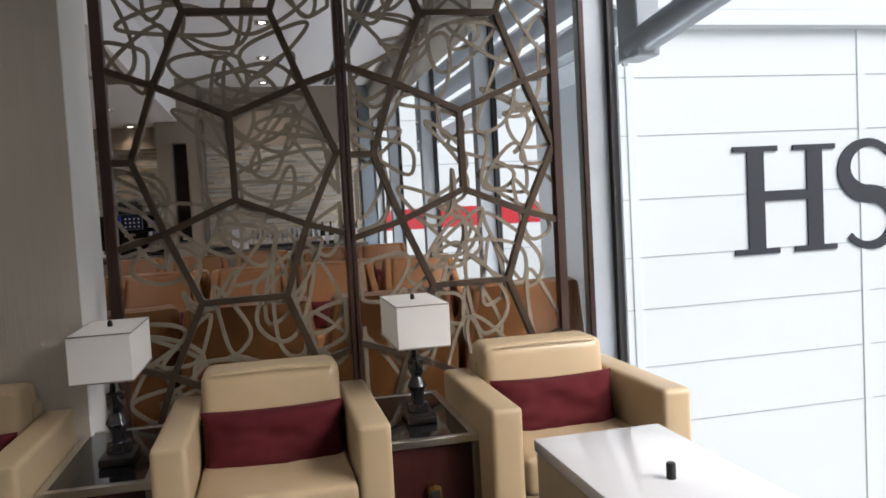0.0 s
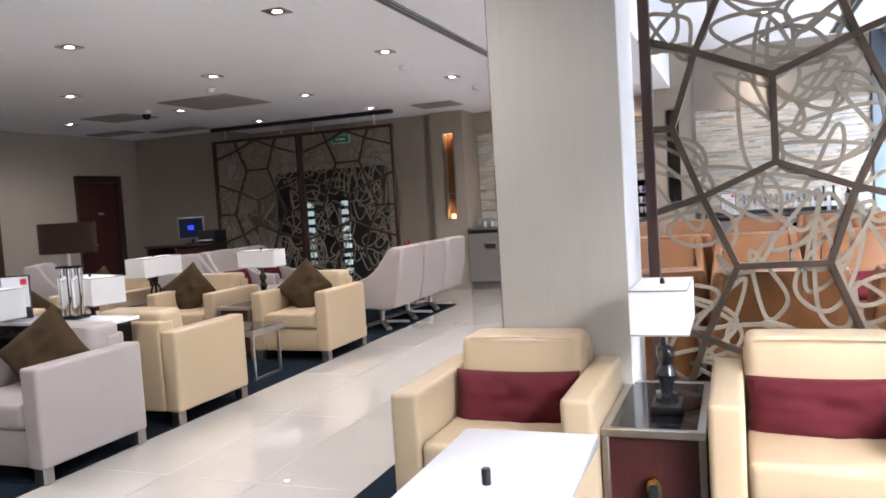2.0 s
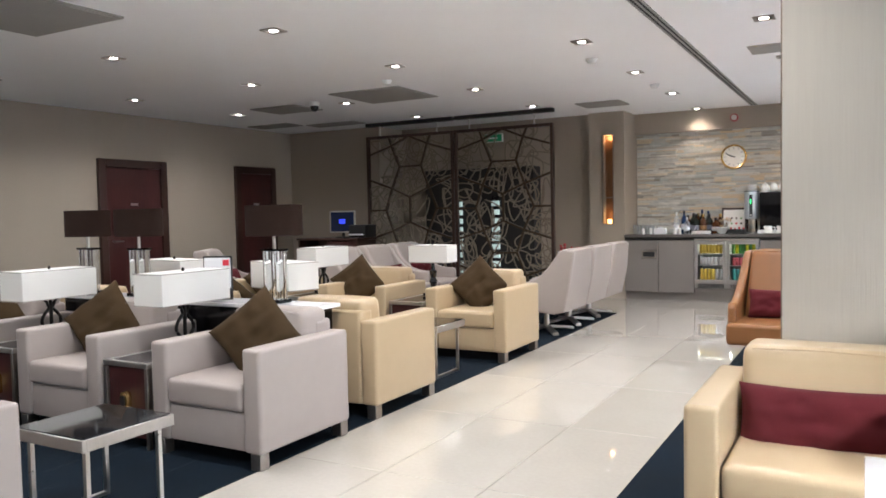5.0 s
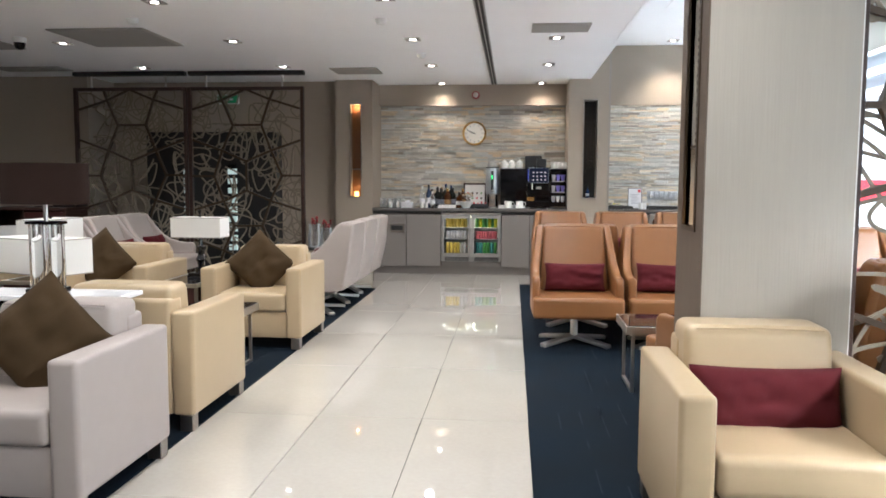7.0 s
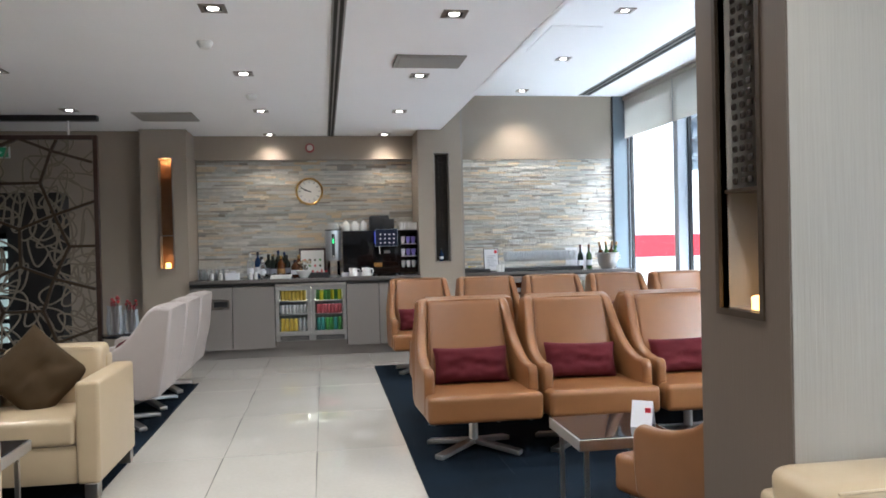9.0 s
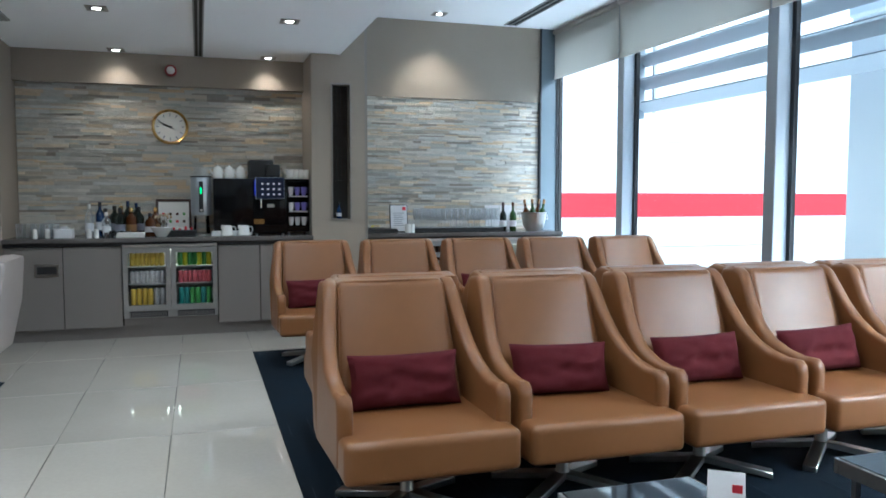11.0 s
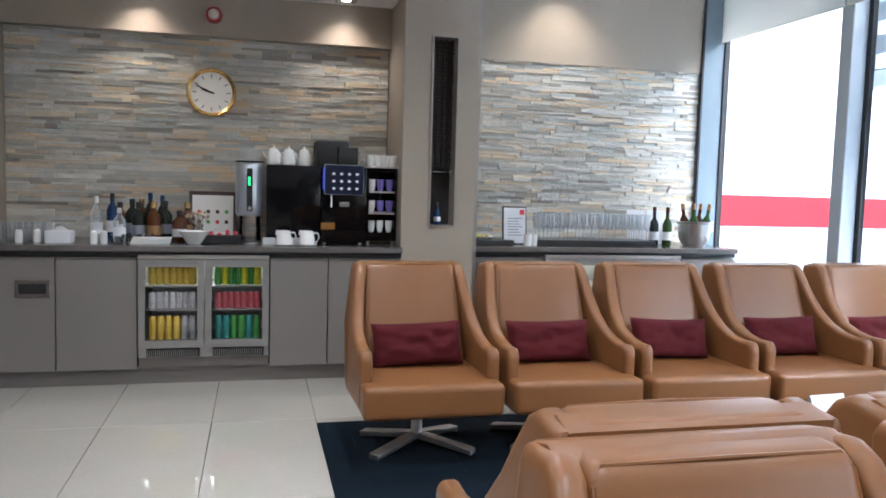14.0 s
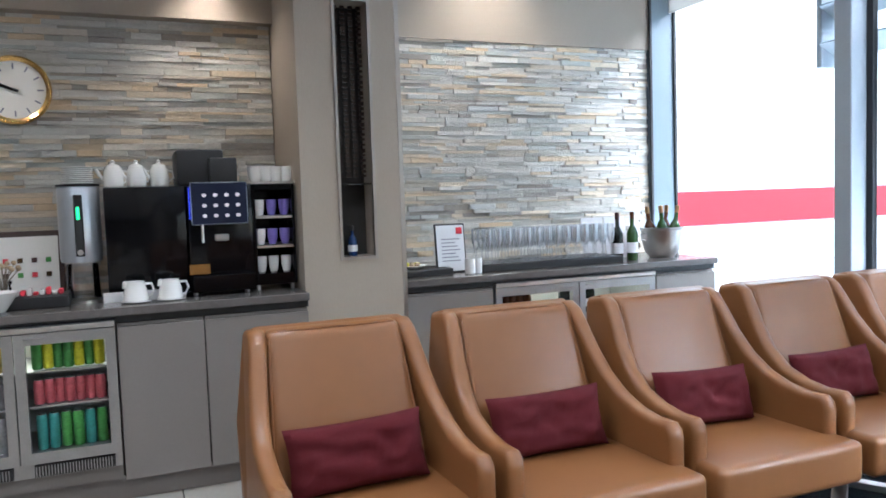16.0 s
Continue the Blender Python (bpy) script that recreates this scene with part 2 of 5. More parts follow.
def whitened_glass(name):
    """Clear stemware with a pale sheen painted in as white diffuse."""
    m = glassware(name)
    n, l = m.node_tree.nodes, m.node_tree.links
    mx = n["Mix Shader"]
    df, m2, add = n.new("ShaderNodeBsdfDiffuse"), n.new("ShaderNodeMixShader"), n.new("ShaderNodeMath")
    df.inputs[0].default_value = (0.85, 0.88, 0.9, 1)
    m2.inputs[0].default_value = 0.55
    add.operation = "ADD"
    add.inputs[1].default_value = 0.1
    l.new(n["Fresnel"].outputs[0], add.inputs[0]), l.new(add.outputs[0], mx.inputs[0])
    l.new(n["Glossy BSDF"].outputs[0], m2.inputs[1]), l.new(df.outputs[0], m2.inputs[2]), l.new(m2.outputs[0], mx.inputs[2])
    return m


M["flute"] = whitened_glass("flute_glass")
thin_cloth(M["blind"], 0.6)
thin_cloth(M["shade"], 0.35)


# ---- mesh helpers ----
def box(lo, hi, bev=0.0, seg=2, bm=None):
    """A box between two corners, with rounded edges."""
    one = bmesh.new()
    bmesh.ops.create_cube(one, size=1)
    s = [hi[i] - lo[i] for i in range(3)]
    for v in one.verts:
        v.co = Vector([lo[i] + (v.co[i] + 0.5) * s[i] for i in range(3)])
    if bev:
        bmesh.ops.bevel(one, geom=one.edges[:], offset=min(bev, min(s) * 0.45), segments=seg, profile=0.6, affect="EDGES")
    return merge(bm, one)


def merge(bm, one):
    if bm is None:
        return one
    me = bpy.data.meshes.new("tmp")
    one.to_mesh(me)
    bm.from_mesh(me)
    bpy.data.meshes.remove(me)
    one.free()
    return bm


def lathe(profile, segs=20, at=(0, 0, 0), bm=None, squash=1.0):
    """A body of revolution about z from (radius, height) pairs."""
    one = bmesh.new()
    rings = []
    for r, z in profile:
        rings.append([one.verts.new((at[0] + max(r, 0.0005) * math.cos(2 * math.pi * i / segs), at[1] + squash * max(r, 0.0005) * math.sin(2 * math.pi * i / segs), at[2] + z)) for i in range(segs)])
    for a, b in zip(rings, rings[1:]):
        for i in range(segs):
            one.faces.new((a[i], a[(i + 1) % segs], b[(i + 1) % segs], b[i]))
    one.faces.new(rings[0][::-1]), one.faces.new(rings[-1])
    return merge(bm, one)


def tube(points, radius, segs=8, bm=None, flat=1.0):
    """A swept round rod along a line of points."""
    one = bmesh.new()
    rings = []
    pts = [Vector(p) for p in points]
    for i, p in enumerate(pts):
        d = (pts[min(i + 1, len(pts) - 1)] - pts[max(i - 1, 0)]).normalized()
        u = d.orthogonal().normalized() if abs(d.z) > 0.9 else d.cross(Vector((0, 0, 1))).normalized()
        w = d.cross(u)
        rings.append([one.verts.new(p + u * radius * math.cos(a) + w * radius * flat * math.sin(a)) for a in [2 * math.pi * k / segs for k in range(segs)]])
    for a, b in zip(rings, rings[1:]):
        for i in range(segs):
            one.faces.new((a[i], a[(i + 1) % segs], b[(i + 1) % segs], b[i]))
    one.faces.new(rings[0][::-1]), one.faces.new(rings[-1])
    bmesh.ops.recalc_face_normals(one, faces=one.faces[:])
    return merge(bm, one)


def prism(outline, lo, hi, axis=0, bev=0.0, seg=2, bm=None):
    """A flat outline pushed through along an axis, edges rounded."""
    one = bmesh.new()
    def put(v, h):
        return (h, v[0], v[1]) if axis == 0 else ((v[0], h, v[1]) if axis == 1 else (v[0], v[1], h))
    a = [one.verts.new(put(v, lo)) for v in outline]
    b = [one.verts.new(put(v, hi)) for v in outline]
    one.faces.new(a), one.faces.new(b[::-1])
    for i in range(len(a)):
        one.faces.new((a[i], b[i], b[(i + 1) % len(a)], a[(i + 1) % len(a)]))
    bmesh.ops.recalc_face_normals(one, faces=one.faces[:])
    if bev:
        caps = [e for e in one.edges if len({f for f in e.link_faces if len(f.verts) > 4}) == 1]
        bmesh.ops.bevel(one, geom=caps, offset=bev, segments=seg, profile=0.6, affect="EDGES")
    return merge(bm, one)


def mesh_of(name, bm, material):
    me = bpy.data.meshes.new(name)
    bm.to_mesh(me)
    bm.free()
    me.materials.append(material)
    me.polygons.foreach_set("use_smooth", [True] * len(me.polygons))
    me.set_sharp_from_angle(angle=radians(38))
    return me


def part(name, bm, material, parent, label=""):
    ob = new(name, mesh_of(name, bm, material))
    ob.parent = parent
    return tagged(ob, label)


def thing(name, label, category, group="", m=None):
    ob = tagged(new(name), label, category, group)
    ob.empty_display_size = 0.1
    if m is not None:
        ob.matrix_world = m
    return ob


def solid(name, bm, material, label, category, group="", m=None):
    ob = tagged(new(name, mesh_of(name, bm, material)), label, category, group)
    if m is not None:
        ob.matrix_world = m
    return ob


def setting(name, bm, material, label="", parent=None):
    ob = new(name, mesh_of(name, bm, material))
    ob.parent = parent
    return tagged(ob, label, kind="structure")


def cushion(w, h, t, rag=0.15, n=22, seed=0):
    """A stuffed cushion in the xz plane, thick along y, with drawn-in edges and creases."""
    bm = bmesh.new()
    grids = []
    for side in (1, -1):
        g = []
        for i in range(n + 1):
            row = []
            for j in range(n + 1):
                u, v = 2 * i / n - 1, 2 * j / n - 1
                f = ((1 - u ** 4) * (1 - v ** 4)) ** 0.55
                px, pz = w / 2 * u * (1 - rag * 0.35 * (1 - v * v) * abs(u) ** 3), h / 2 * v * (1 - rag * 0.5 * (1 - u * u) * abs(v) ** 3)
                y = t / 2 * f * (1 + 0.2 * noise.noise((u * 2.2 + seed, v * 2.2, side))) + (0.013 * noise.noise((u * 5 + seed, v * 2.5, side * 3)) + 0.003 * noise.noise((u * 9 + seed, v * 4, side))) * f - 0.014 * math.exp(-((u - 0.1 * math.sin(seed)) ** 2 + v * v) * 22)
                row.append(bm.verts.new((px, side * max(y, 0.002), pz)))
            g.append(row)
        grids.append(g)
        for i in range(n):
            for j in range(n):
                q = (g[i][j], g[i + 1][j], g[i + 1][j + 1], g[i][j + 1])
                bm.faces.new(q if side < 0 else q[::-1])
    bmesh.ops.remove_doubles(bm, verts=bm.verts[:], dist=0.0042)
    return bm

# ---- setting ----
LOW, HIGH = 2.735, 3.32
WEST, EAST, SOUTH = -9.08, 2.55, -2.5
floor = setting("floor", box((WEST, SOUTH, -0.25), (2.85, 12.6, -0.012)), M["grout"], "grey grout bed under pale porcelain tiles")
carpet_west = setting("carpet_floor_west", box((WEST, SOUTH, -0.012), (-3.03, 9.85, 0.004)), M["carpet"], "dark navy carpet beside the tiled aisle")
carpet_east = setting("carpet_floor_east", box((-1.27, SOUTH, -0.012), (2.56, 10.43, 0.004)), M["carpet"], "dark navy carpet beside the tiled aisle")
def carpet_flecks(parent, x0, x1, y0, y1, count, seed):
    """Short pale woven dashes in the carpet, running with the aisle."""
    rng, verts, faces = random.Random(seed), [], []
    for k in range(count):
        x, y, ln = x0 + 0.12 * rng.randrange(int((x1 - x0) / 0.12)) + 0.05, rng.uniform(y0, y1), rng.uniform(0.12, 0.34)
        o = len(verts)
        verts += [(x - 0.003, y, 0.0052), (x + 0.003, y, 0.0052), (x + 0.003, y + ln, 0.0052), (x - 0.003, y + ln, 0.0052), (x - 0.003, y, 0.0042), (x + 0.003, y, 0.0042), (x + 0.003, y + ln, 0.0042), (x - 0.003, y + ln, 0.0042)]
        faces += [[o + q for q in f] for f in ((0, 1, 2, 3), (4, 5, 1, 0), (5, 6, 2, 1), (6, 7, 3, 2), (7, 4, 0, 3))]
    me = bpy.data.meshes.new("woven_dashes")
    me.from_pydata(verts, [], faces)
    me.materials.append(M["fleck"])
    ob = new("woven_dashes", me)
    ob.parent = parent
    tagged(ob, "pale blue-grey woven dashes", kind="stuff")


carpet_flecks(carpet_east, -1.27, 2.4, SOUTH, 10.4, 420, 61)
carpet_flecks(carpet_west, -6.5, -3.03, SOUTH, 9.8, 380, 62)
ceil = box((WEST, SOUTH, LOW), (-0.34, 12.3, LOW + 0.12))
setting("ceiling", ceil, M["ceiling"], "white plaster lounge ceiling")
setting("ceiling_upper", box((-0.34, SOUTH, HIGH), (2.85, 12.5, HIGH + 0.12)), M["ceiling"], "white raised ceiling along the windows")
setting("bulkhead", box((-0.36, SOUTH, LOW - 0.003), (-0.32, 12.3, HIGH)), M["ceiling"], "white ceiling bulkhead edge")
setting("wall_west", box((WEST - 0.2, SOUTH, -0.2), (WEST, 12.6, 3.5)), M["plaster"], "taupe plaster wall")
setting("wall_south", box((WEST, SOUTH - 0.2, -0.2), (2.85, SOUTH, 3.5)), M["plaster"])
setting("wall_north_west", box((WEST, 11.6, -0.2), (-3.89, 11.8, 3.5)), M["plaster"], "taupe plaster wall behind the screens")
setting("wall_north_desk", box((WEST, 10.88, -0.2), (-7.24, 11.6, 3.5)), M["plaster"], "taupe plaster wall behind the desk")
setting("wall_north", box((-3.89, 12.36, -0.2), (2.47, 12.6, 3.5)), M["plaster"], "taupe plaster wall behind the bar")
setting("baseboard", box((WEST, 11.58, 0), (-3.89, 11.597, 0.1)), M["darksteel"])
setting("wall_band_trim", box((-3.36, 12.04, 2.43), (-0.61, 12.36, LOW)), M["plaster"], "taupe plaster band above the stone")
setting("wall_panel_trim", box((-0.07, 12.30, 2.45), (2.24, 12.36, HIGH)), M["plaster"], "brushed taupe panel above the stone")
setting("jamb_trim", box((2.24, 12.29, 0), (2.47, 12.36, HIGH)), M["jamb"], "blue-grey window jamb")
for x in (2.232, 2.455):
    setting("jamb_gasket_trim", box((x, 12.275, 0), (x + 0.018, 12.29, HIGH)), M["gasket"], "black rubber seal beside the window jamb")


def niche_column(name, x0, x1, y0, y1, n0, n1, zb, zt, lit):
    """A wall pier with a tall recessed niche in its face."""
    bm = None
    for lo, hi in (((x0, y0, 0), (n0, y1, LOW)), ((n1, y0, 0), (x1, y1, LOW)), ((n0, y0, 0), (n1, y1, zb)), ((n0, y0, zt), (n1, y1, LOW)), ((n0, y0 + 0.16, zb), (n1, y1, zt))):
        bm = box(lo, hi, bm=bm)
    c = setting(name, bm, M["plaster"], "taupe plaster pier with a recessed niche")
    f = None
    for lo, hi in (((n0 - 0.015, y0 - 0.012, zb - 0.015), (n0, y0 + 0.02, zt + 0.015)), ((n1, y0 - 0.012, zb - 0.015), (n1 + 0.015, y0 + 0.02, zt + 0.015)), ((n0, y0 - 0.012, zt), (n1, y0 + 0.02, zt + 0.015)), ((n0, y0 - 0.012, zb - 0.015), (n1, y0 + 0.02, zb))):
        f = box(lo, hi, bm=f)
    part("niche_frame", f, M["darksteel"], c)
    # unlit niche gets a dark back, its shade put into the colour
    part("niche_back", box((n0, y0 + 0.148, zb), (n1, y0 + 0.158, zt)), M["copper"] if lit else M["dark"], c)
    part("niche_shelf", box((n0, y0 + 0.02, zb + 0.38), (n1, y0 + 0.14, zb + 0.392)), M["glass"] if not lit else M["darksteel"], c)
    rng = random.Random(5)
    fr = None
    z = zb + 0.42
    while z < zt - 0.02:
        for k in range(4):
            u = n0 + (n1 - n0) * (k + 0.5) / 4
            fr = box((u - 0.012, y0 + 0.07, z + rng.uniform(-0.006, 0.006)), (u + 0.012, y0 + 0.078, z + 0.016), bm=fr)
        z += 0.028
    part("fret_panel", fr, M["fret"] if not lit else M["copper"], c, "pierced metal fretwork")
    return c


niche_column("column_west", -3.89, -3.36, 11.45, 12.36, -3.68, -3.53, 1.10, 2.40, True)
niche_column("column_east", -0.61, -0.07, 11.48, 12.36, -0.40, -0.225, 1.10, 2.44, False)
setting("column_east_edge_trim", box((-0.07, 11.478, 0), (-0.045, 12.33, HIGH)), M["darksteel"])
setting("column_east_top", box((-0.32, 11.48, LOW), (-0.07, 12.36, HIGH)), M["plaster"])


def pillar():
    x0, x1, y0, y1 = -0.587, 0.005, 3.864, 4.345
    n0, n1, zb, zt = 4.0, 4.215, 1.12, 2.50
    bm = None
    for lo, hi in (((x0 + 0.16, y0, 0), (x1, y1, HIGH)), ((x0, y0, 0), (x0 + 0.16, n0, HIGH)), ((x0, n1, 0), (x0 + 0.16, y1, HIGH)), ((x0, n0, 0), (x0 + 0.16, n1, zb)), ((x0, n0, zt), (x0 + 0.16, n1, HIGH))):
        bm = box(lo, hi, bm=bm)
    p = setting("pillar", bm, M["pillar"], "pale grey square pillar with a niche in one side")
    # east face whitened: the window light on this side is in its colour
    part("edge_panel", box((x1, y0 + 0.003, 0), (x1 + 0.006, y1, HIGH)), M["whitepaint"], p, "pillar side whitened, window light put into its colour")
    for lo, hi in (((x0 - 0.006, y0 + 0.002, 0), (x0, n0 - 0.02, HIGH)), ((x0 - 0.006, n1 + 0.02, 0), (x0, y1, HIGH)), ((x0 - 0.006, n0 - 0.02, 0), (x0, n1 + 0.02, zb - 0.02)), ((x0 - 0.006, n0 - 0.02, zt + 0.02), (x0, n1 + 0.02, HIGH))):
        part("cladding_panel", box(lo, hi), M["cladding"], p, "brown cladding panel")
    f = None
    for lo, hi in (((x0 - 0.012, n0 - 0.02, zb - 0.02), (x0 + 0.02, n0, zt + 0.02)), ((x0 - 0.012, n1, zb - 0.02), (x0 + 0.02, n1 + 0.02, zt + 0.02)), ((x0 - 0.012, n0, zt), (x0 + 0.02, n1, zt + 0.02)), ((x0 - 0.012, n0, zb - 0.02), (x0 + 0.02, n1, zb))):
        f = box(lo, hi, bm=f)
    part("niche_frame", f, M["bronze"], p)
    part("niche_back", box((x0 + 0.145, n0, zb), (x0 + 0.155, n1, zt)), M["coppershade"], p)
    fr, rng, z = None, random.Random(7), zb + 0.37
    while z < zt:
        for k in range(5):
            u = n0 + (n1 - n0) * (k + 0.5) / 5
            a = rng.uniform(-0.006, 0.006)
            fr = box((x0 + 0.03, u - 0.011 + a, z), (x0 + 0.04, u + 0.011 + a, z + 0.02), 0.004, 1, fr)
        z += 0.032
    part("fret_panel", fr, M["fret"], p, "dark pierced fretwork panel")
    part("niche_shelf", box((x0 + 0.01, n0, zb + 0.345), (x0 + 0.14, n1, zb + 0.355)), M["bronze"], p)
    return p


pillar()


# windows along the east side
MULLIONS = [12.54, 10.80, 8.61, 6.42, 4.30, 2.05, -0.14, -2.5]
setting("window_header", box((2.45, SOUTH, 3.12), (2.85, 12.5, HIGH + 0.1)), M["alu"], "grey aluminium window head")
for i, (a, b) in enumerate(zip(MULLIONS, MULLIONS[1:])):
    w = tagged(new("window_%d" % (i + 1)), "floor to ceiling window with a grey aluminium frame", kind="structure")
    part("window_frame", box((2.45, a - 0.06, 0), (2.61, a + 0.06, 3.12), 0.006, 1), M["alu"], w)
    part("gasket", box((2.575, a - 0.1, 0), (2.615, a + 0.1, 3.12)), M["gasket"], w)
    part("window_sill", box((2.52, b + 0.1, 0), (2.68, a - 0.1, 0.07), 0.006, 1), M["alu"], w)
    pane = part("pane", box((2.595, b + 0.1, 0.05), (2.605, a - 0.1, 3.14)), M["pane"], w)
    pane.visible_shadow = False
    bl = thing("roller_blind", "beige roller blind drawn part way down the window", "blind", "roller blinds")
    part("fabric", box((2.425, b + 0.012, 2.75), (2.429, a - 0.012, 3.27)), M["blind"], bl)
    part("bottom_bar", box((2.418, b + 0.012, 2.73), (2.436, a - 0.012, 2.75), 0.004, 1), M["blind"], bl)
    part("roller", lathe([(0.03, 0), (0.03, a - b - 0.024)], 12), M["blind"], bl).matrix_local = pose(2.425, a - 0.012, 3.288, 90, 0, 0)

setting("screen_end_trim", box((2.422, 4.21, 0), (2.447, 4.235, 2.72)), M["wenge"], "dark wooden strip beside the window post")

# doors
for i, (a, b) in enumerate(((6.99, 8.11), (9.48, 10.42))):
    d = tagged(new("door_%d" % (i + 1)), "closed dark mahogany door with a dark frame", kind="structure")
    f = box((WEST - 0.02, a, 0), (WEST + 0.05, a + 0.11, 2.12), 0.006, 1)
    f = box((WEST - 0.02, b - 0.11, 0), (WEST + 0.05, b, 2.12), 0.006, 1, f)
    f = box((WEST - 0.02, a + 0.11, 2.01), (WEST + 0.05, b - 0.11, 2.12), 0.006, 1, f)
    part("door_frame", f, M["wenge"], d)
    leaf = part("leaf", box((WEST - 0.02, a + 0.11, 0.005), (WEST + 0.02, b - 0.11, 2.01), 0.004, 1), M["mahogany"], d)
    part("sign_plate", box((WEST + 0.02, (a + b) / 2 - 0.06, 1.5), (WEST + 0.024, (a + b) / 2 + 0.06, 1.53)), M["chrome"], leaf)
    part("door_handle", tube([(WEST + 0.02, a + 0.2, 1.02), (WEST + 0.07, a + 0.2, 1.02), (WEST + 0.07, a + 0.32, 1.02)], 0.009), M["chrome"], leaf, "steel lever handle")

# ceiling slots, vents, detectors
def slot(name, x0, x1, y0, y1, z):
    s = tagged(new(name), "dark linear air slot in the white ceiling", kind="structure")
    # dark strip just below the ceiling; the slot's inner shade is its colour
    part("recess", box((x0, y0, z - 0.004), (x1, y1, z + 0.02)), M["dark"], s)
    if y1 - y0 > x1 - x0:
        for u in (x0 + 0.0, (x0 + x1) / 2 - 0.006, x1 - 0.012):
            part("blade", box((u, y0, z - 0.012), (u + 0.012, y1, z - 0.002)), M["vent"], s)


slot("linear_slot", -1.705, -1.62, SOUTH, 12.0, LOW)
slot("window_linear_slot", 1.73, 1.88, SOUTH, 12.2, HIGH)
for a, b in ((-7.2, -5.67), (-5.62, -4.08)):
    setting("ceiling_track_trim", box((a, 10.45, LOW - 0.055), (b, 10.55, LOW), 0.004, 1), M["black"], "black ceiling track above the screens")
for x, y, w, d in ((-5.33, 8.14, 0.96, 0.93), (-7.05, 8.4, 0.75, 0.6), (-0.95, 7.91, 0.53, 0.39), (-3.4, 10.54, 0.6, 0.52), (-7.55, 10.15, 0.9, 0.35), (-8.45, 9.77, 0.8, 0.4), (-5.34, 3.6, 1.0, 0.95)):
    v = thing("ceiling_vent", "flat grey square air vent set in the ceiling", "vent", "ceiling vents")
    part("frame", box((x - w / 2, y - d / 2, LOW - 0.012), (x + w / 2, y + d / 2, LOW + 0.01), 0.004, 1), M["vent"], v)
    part("plate", box((x - w / 2 + 0.03, y - d / 2 + 0.03, LOW - 0.017), (x + w / 2 - 0.03, y + d / 2 - 0.03, LOW - 0.011), 0.003, 1), M["vent"], v)
v = thing("ceiling_vent", "white flat air vent in the raised ceiling", "vent", "ceiling vents")
part("plate", box((0.35, 8.9, HIGH - 0.012), (0.84, 9.85, HIGH + 0.01), 0.004, 1), M["ceiling"], v)


def downlight(x, y, z, lamp=True, power=1.0, warm=(1.0, 0.93, 0.84), cone=150):
    d = thing("downlight", "square recessed steel downlight with a glowing lamp", "ceiling light", "recessed downlights")
    f = None
    for lo, hi in (((-0.075, -0.075), (0.075, -0.05)), ((-0.075, 0.05), (0.075, 0.075)), ((-0.075, -0.05), (-0.05, 0.05)), ((0.05, -0.05), (0.075, 0.05))):
        f = box((x + lo[0], y + lo[1], z - 0.009), (x + hi[0], y + hi[1], z + 0.004), bm=f)
    part("frame", f, M["darksteel"], d)
    part("reflector", box((x - 0.05, y - 0.05, z - 0.004), (x + 0.05, y + 0.05, z + 0.003)), M["black"], d)
    part("bulb", lathe([(0.03, -0.008), (0.034, -0.004), (0.034, 0.002)], 14, (x, y, z)), M["lampglow"], d)
    if lamp:
        data = bpy.data.lights.new("downlight_lamp", "SPOT")
        data.energy, data.color, data.spot_size, data.spot_blend, data.shadow_soft_size = SPOT_POWER * power, warm, radians(cone), 0.9, 0.05
        new("downlight_lamp", data).matrix_world = look((x, y, z - 0.03), (x, y, 0))


for x in (-7.92, -6.08, -4.25, -2.39, -0.96):
    # the y = 1.4 row is unseen, added for the light it gives
    for y in (1.4, 3.2, 4.95, 6.68, 8.41, 10.15):
        if y < 3 and x > -2:
            continue
        downlight(x, y, LOW, lamp=not (y > 10 and x < -3))
for x in (-2.42, -0.985):
    downlight(x, 11.88, LOW, power=0.36, warm=(1.0, 0.8, 0.6), cone=120)
for y in (4.9, 6.66, 8.41, 10.16, 11.93):
    downlight(0.86, y, HIGH, power=1.5 if y > 11 else 0.7, warm=(1.0, 0.82, 0.62) if y > 11 else (1.0, 0.88, 0.74), cone=105 if y > 11 else 150)
for x, y in ((-2.41, 9.32), (-4.75, 7.3), (-2.55, 7.45)):
    s = thing("smoke_detector", "small round white smoke detector on the ceiling", "detector", "detectors")
    part("housing", lathe([(0.035, -0.045), (0.045, -0.03), (0.055, -0.012), (0.055, 0.003)], 18, (x, y, LOW)), M["whitepaint"], s)
s = thing("dome_camera", "small dark dome security camera under the ceiling", "camera")
part("housing", lathe([(0.06, -0.05), (0.065, -0.02), (0.065, 0.003)], 18, (-6.35, 8.1, LOW)), M["whitepaint"], s)
part("dome", lathe([(0.008, -0.12), (0.035, -0.11), (0.05, -0.085), (0.055, -0.05)], 18, (-6.35, 8.1, LOW)), M["blackgloss"], s)


# ---- outside ----
setting("ground", box((-300, -300, -4.2), (300, 300, -4.0)), M["concrete"], "grey airport apron")
ja = thing("jet_bridge", "white clad jet bridge with a red stripe", "jet bridge")
part("wall", box((2.7, 14.0, -3.8), (14, 16.5, 6.5)), M["panel"], ja)
part("stripe", box((2.7, 13.99, 1.02), (14, 14.0, 1.38)), M["stripe"], ja)
for z in (-0.2, 0.55, 2.15, 2.95, 3.8):
    part("joint", box((2.7, 13.995, z), (14, 14.004, z + 0.012)), M["alu"], ja)
jb = thing("advertising_wall", "white panelled jet bridge wall with large dark letter shapes", "jet bridge")
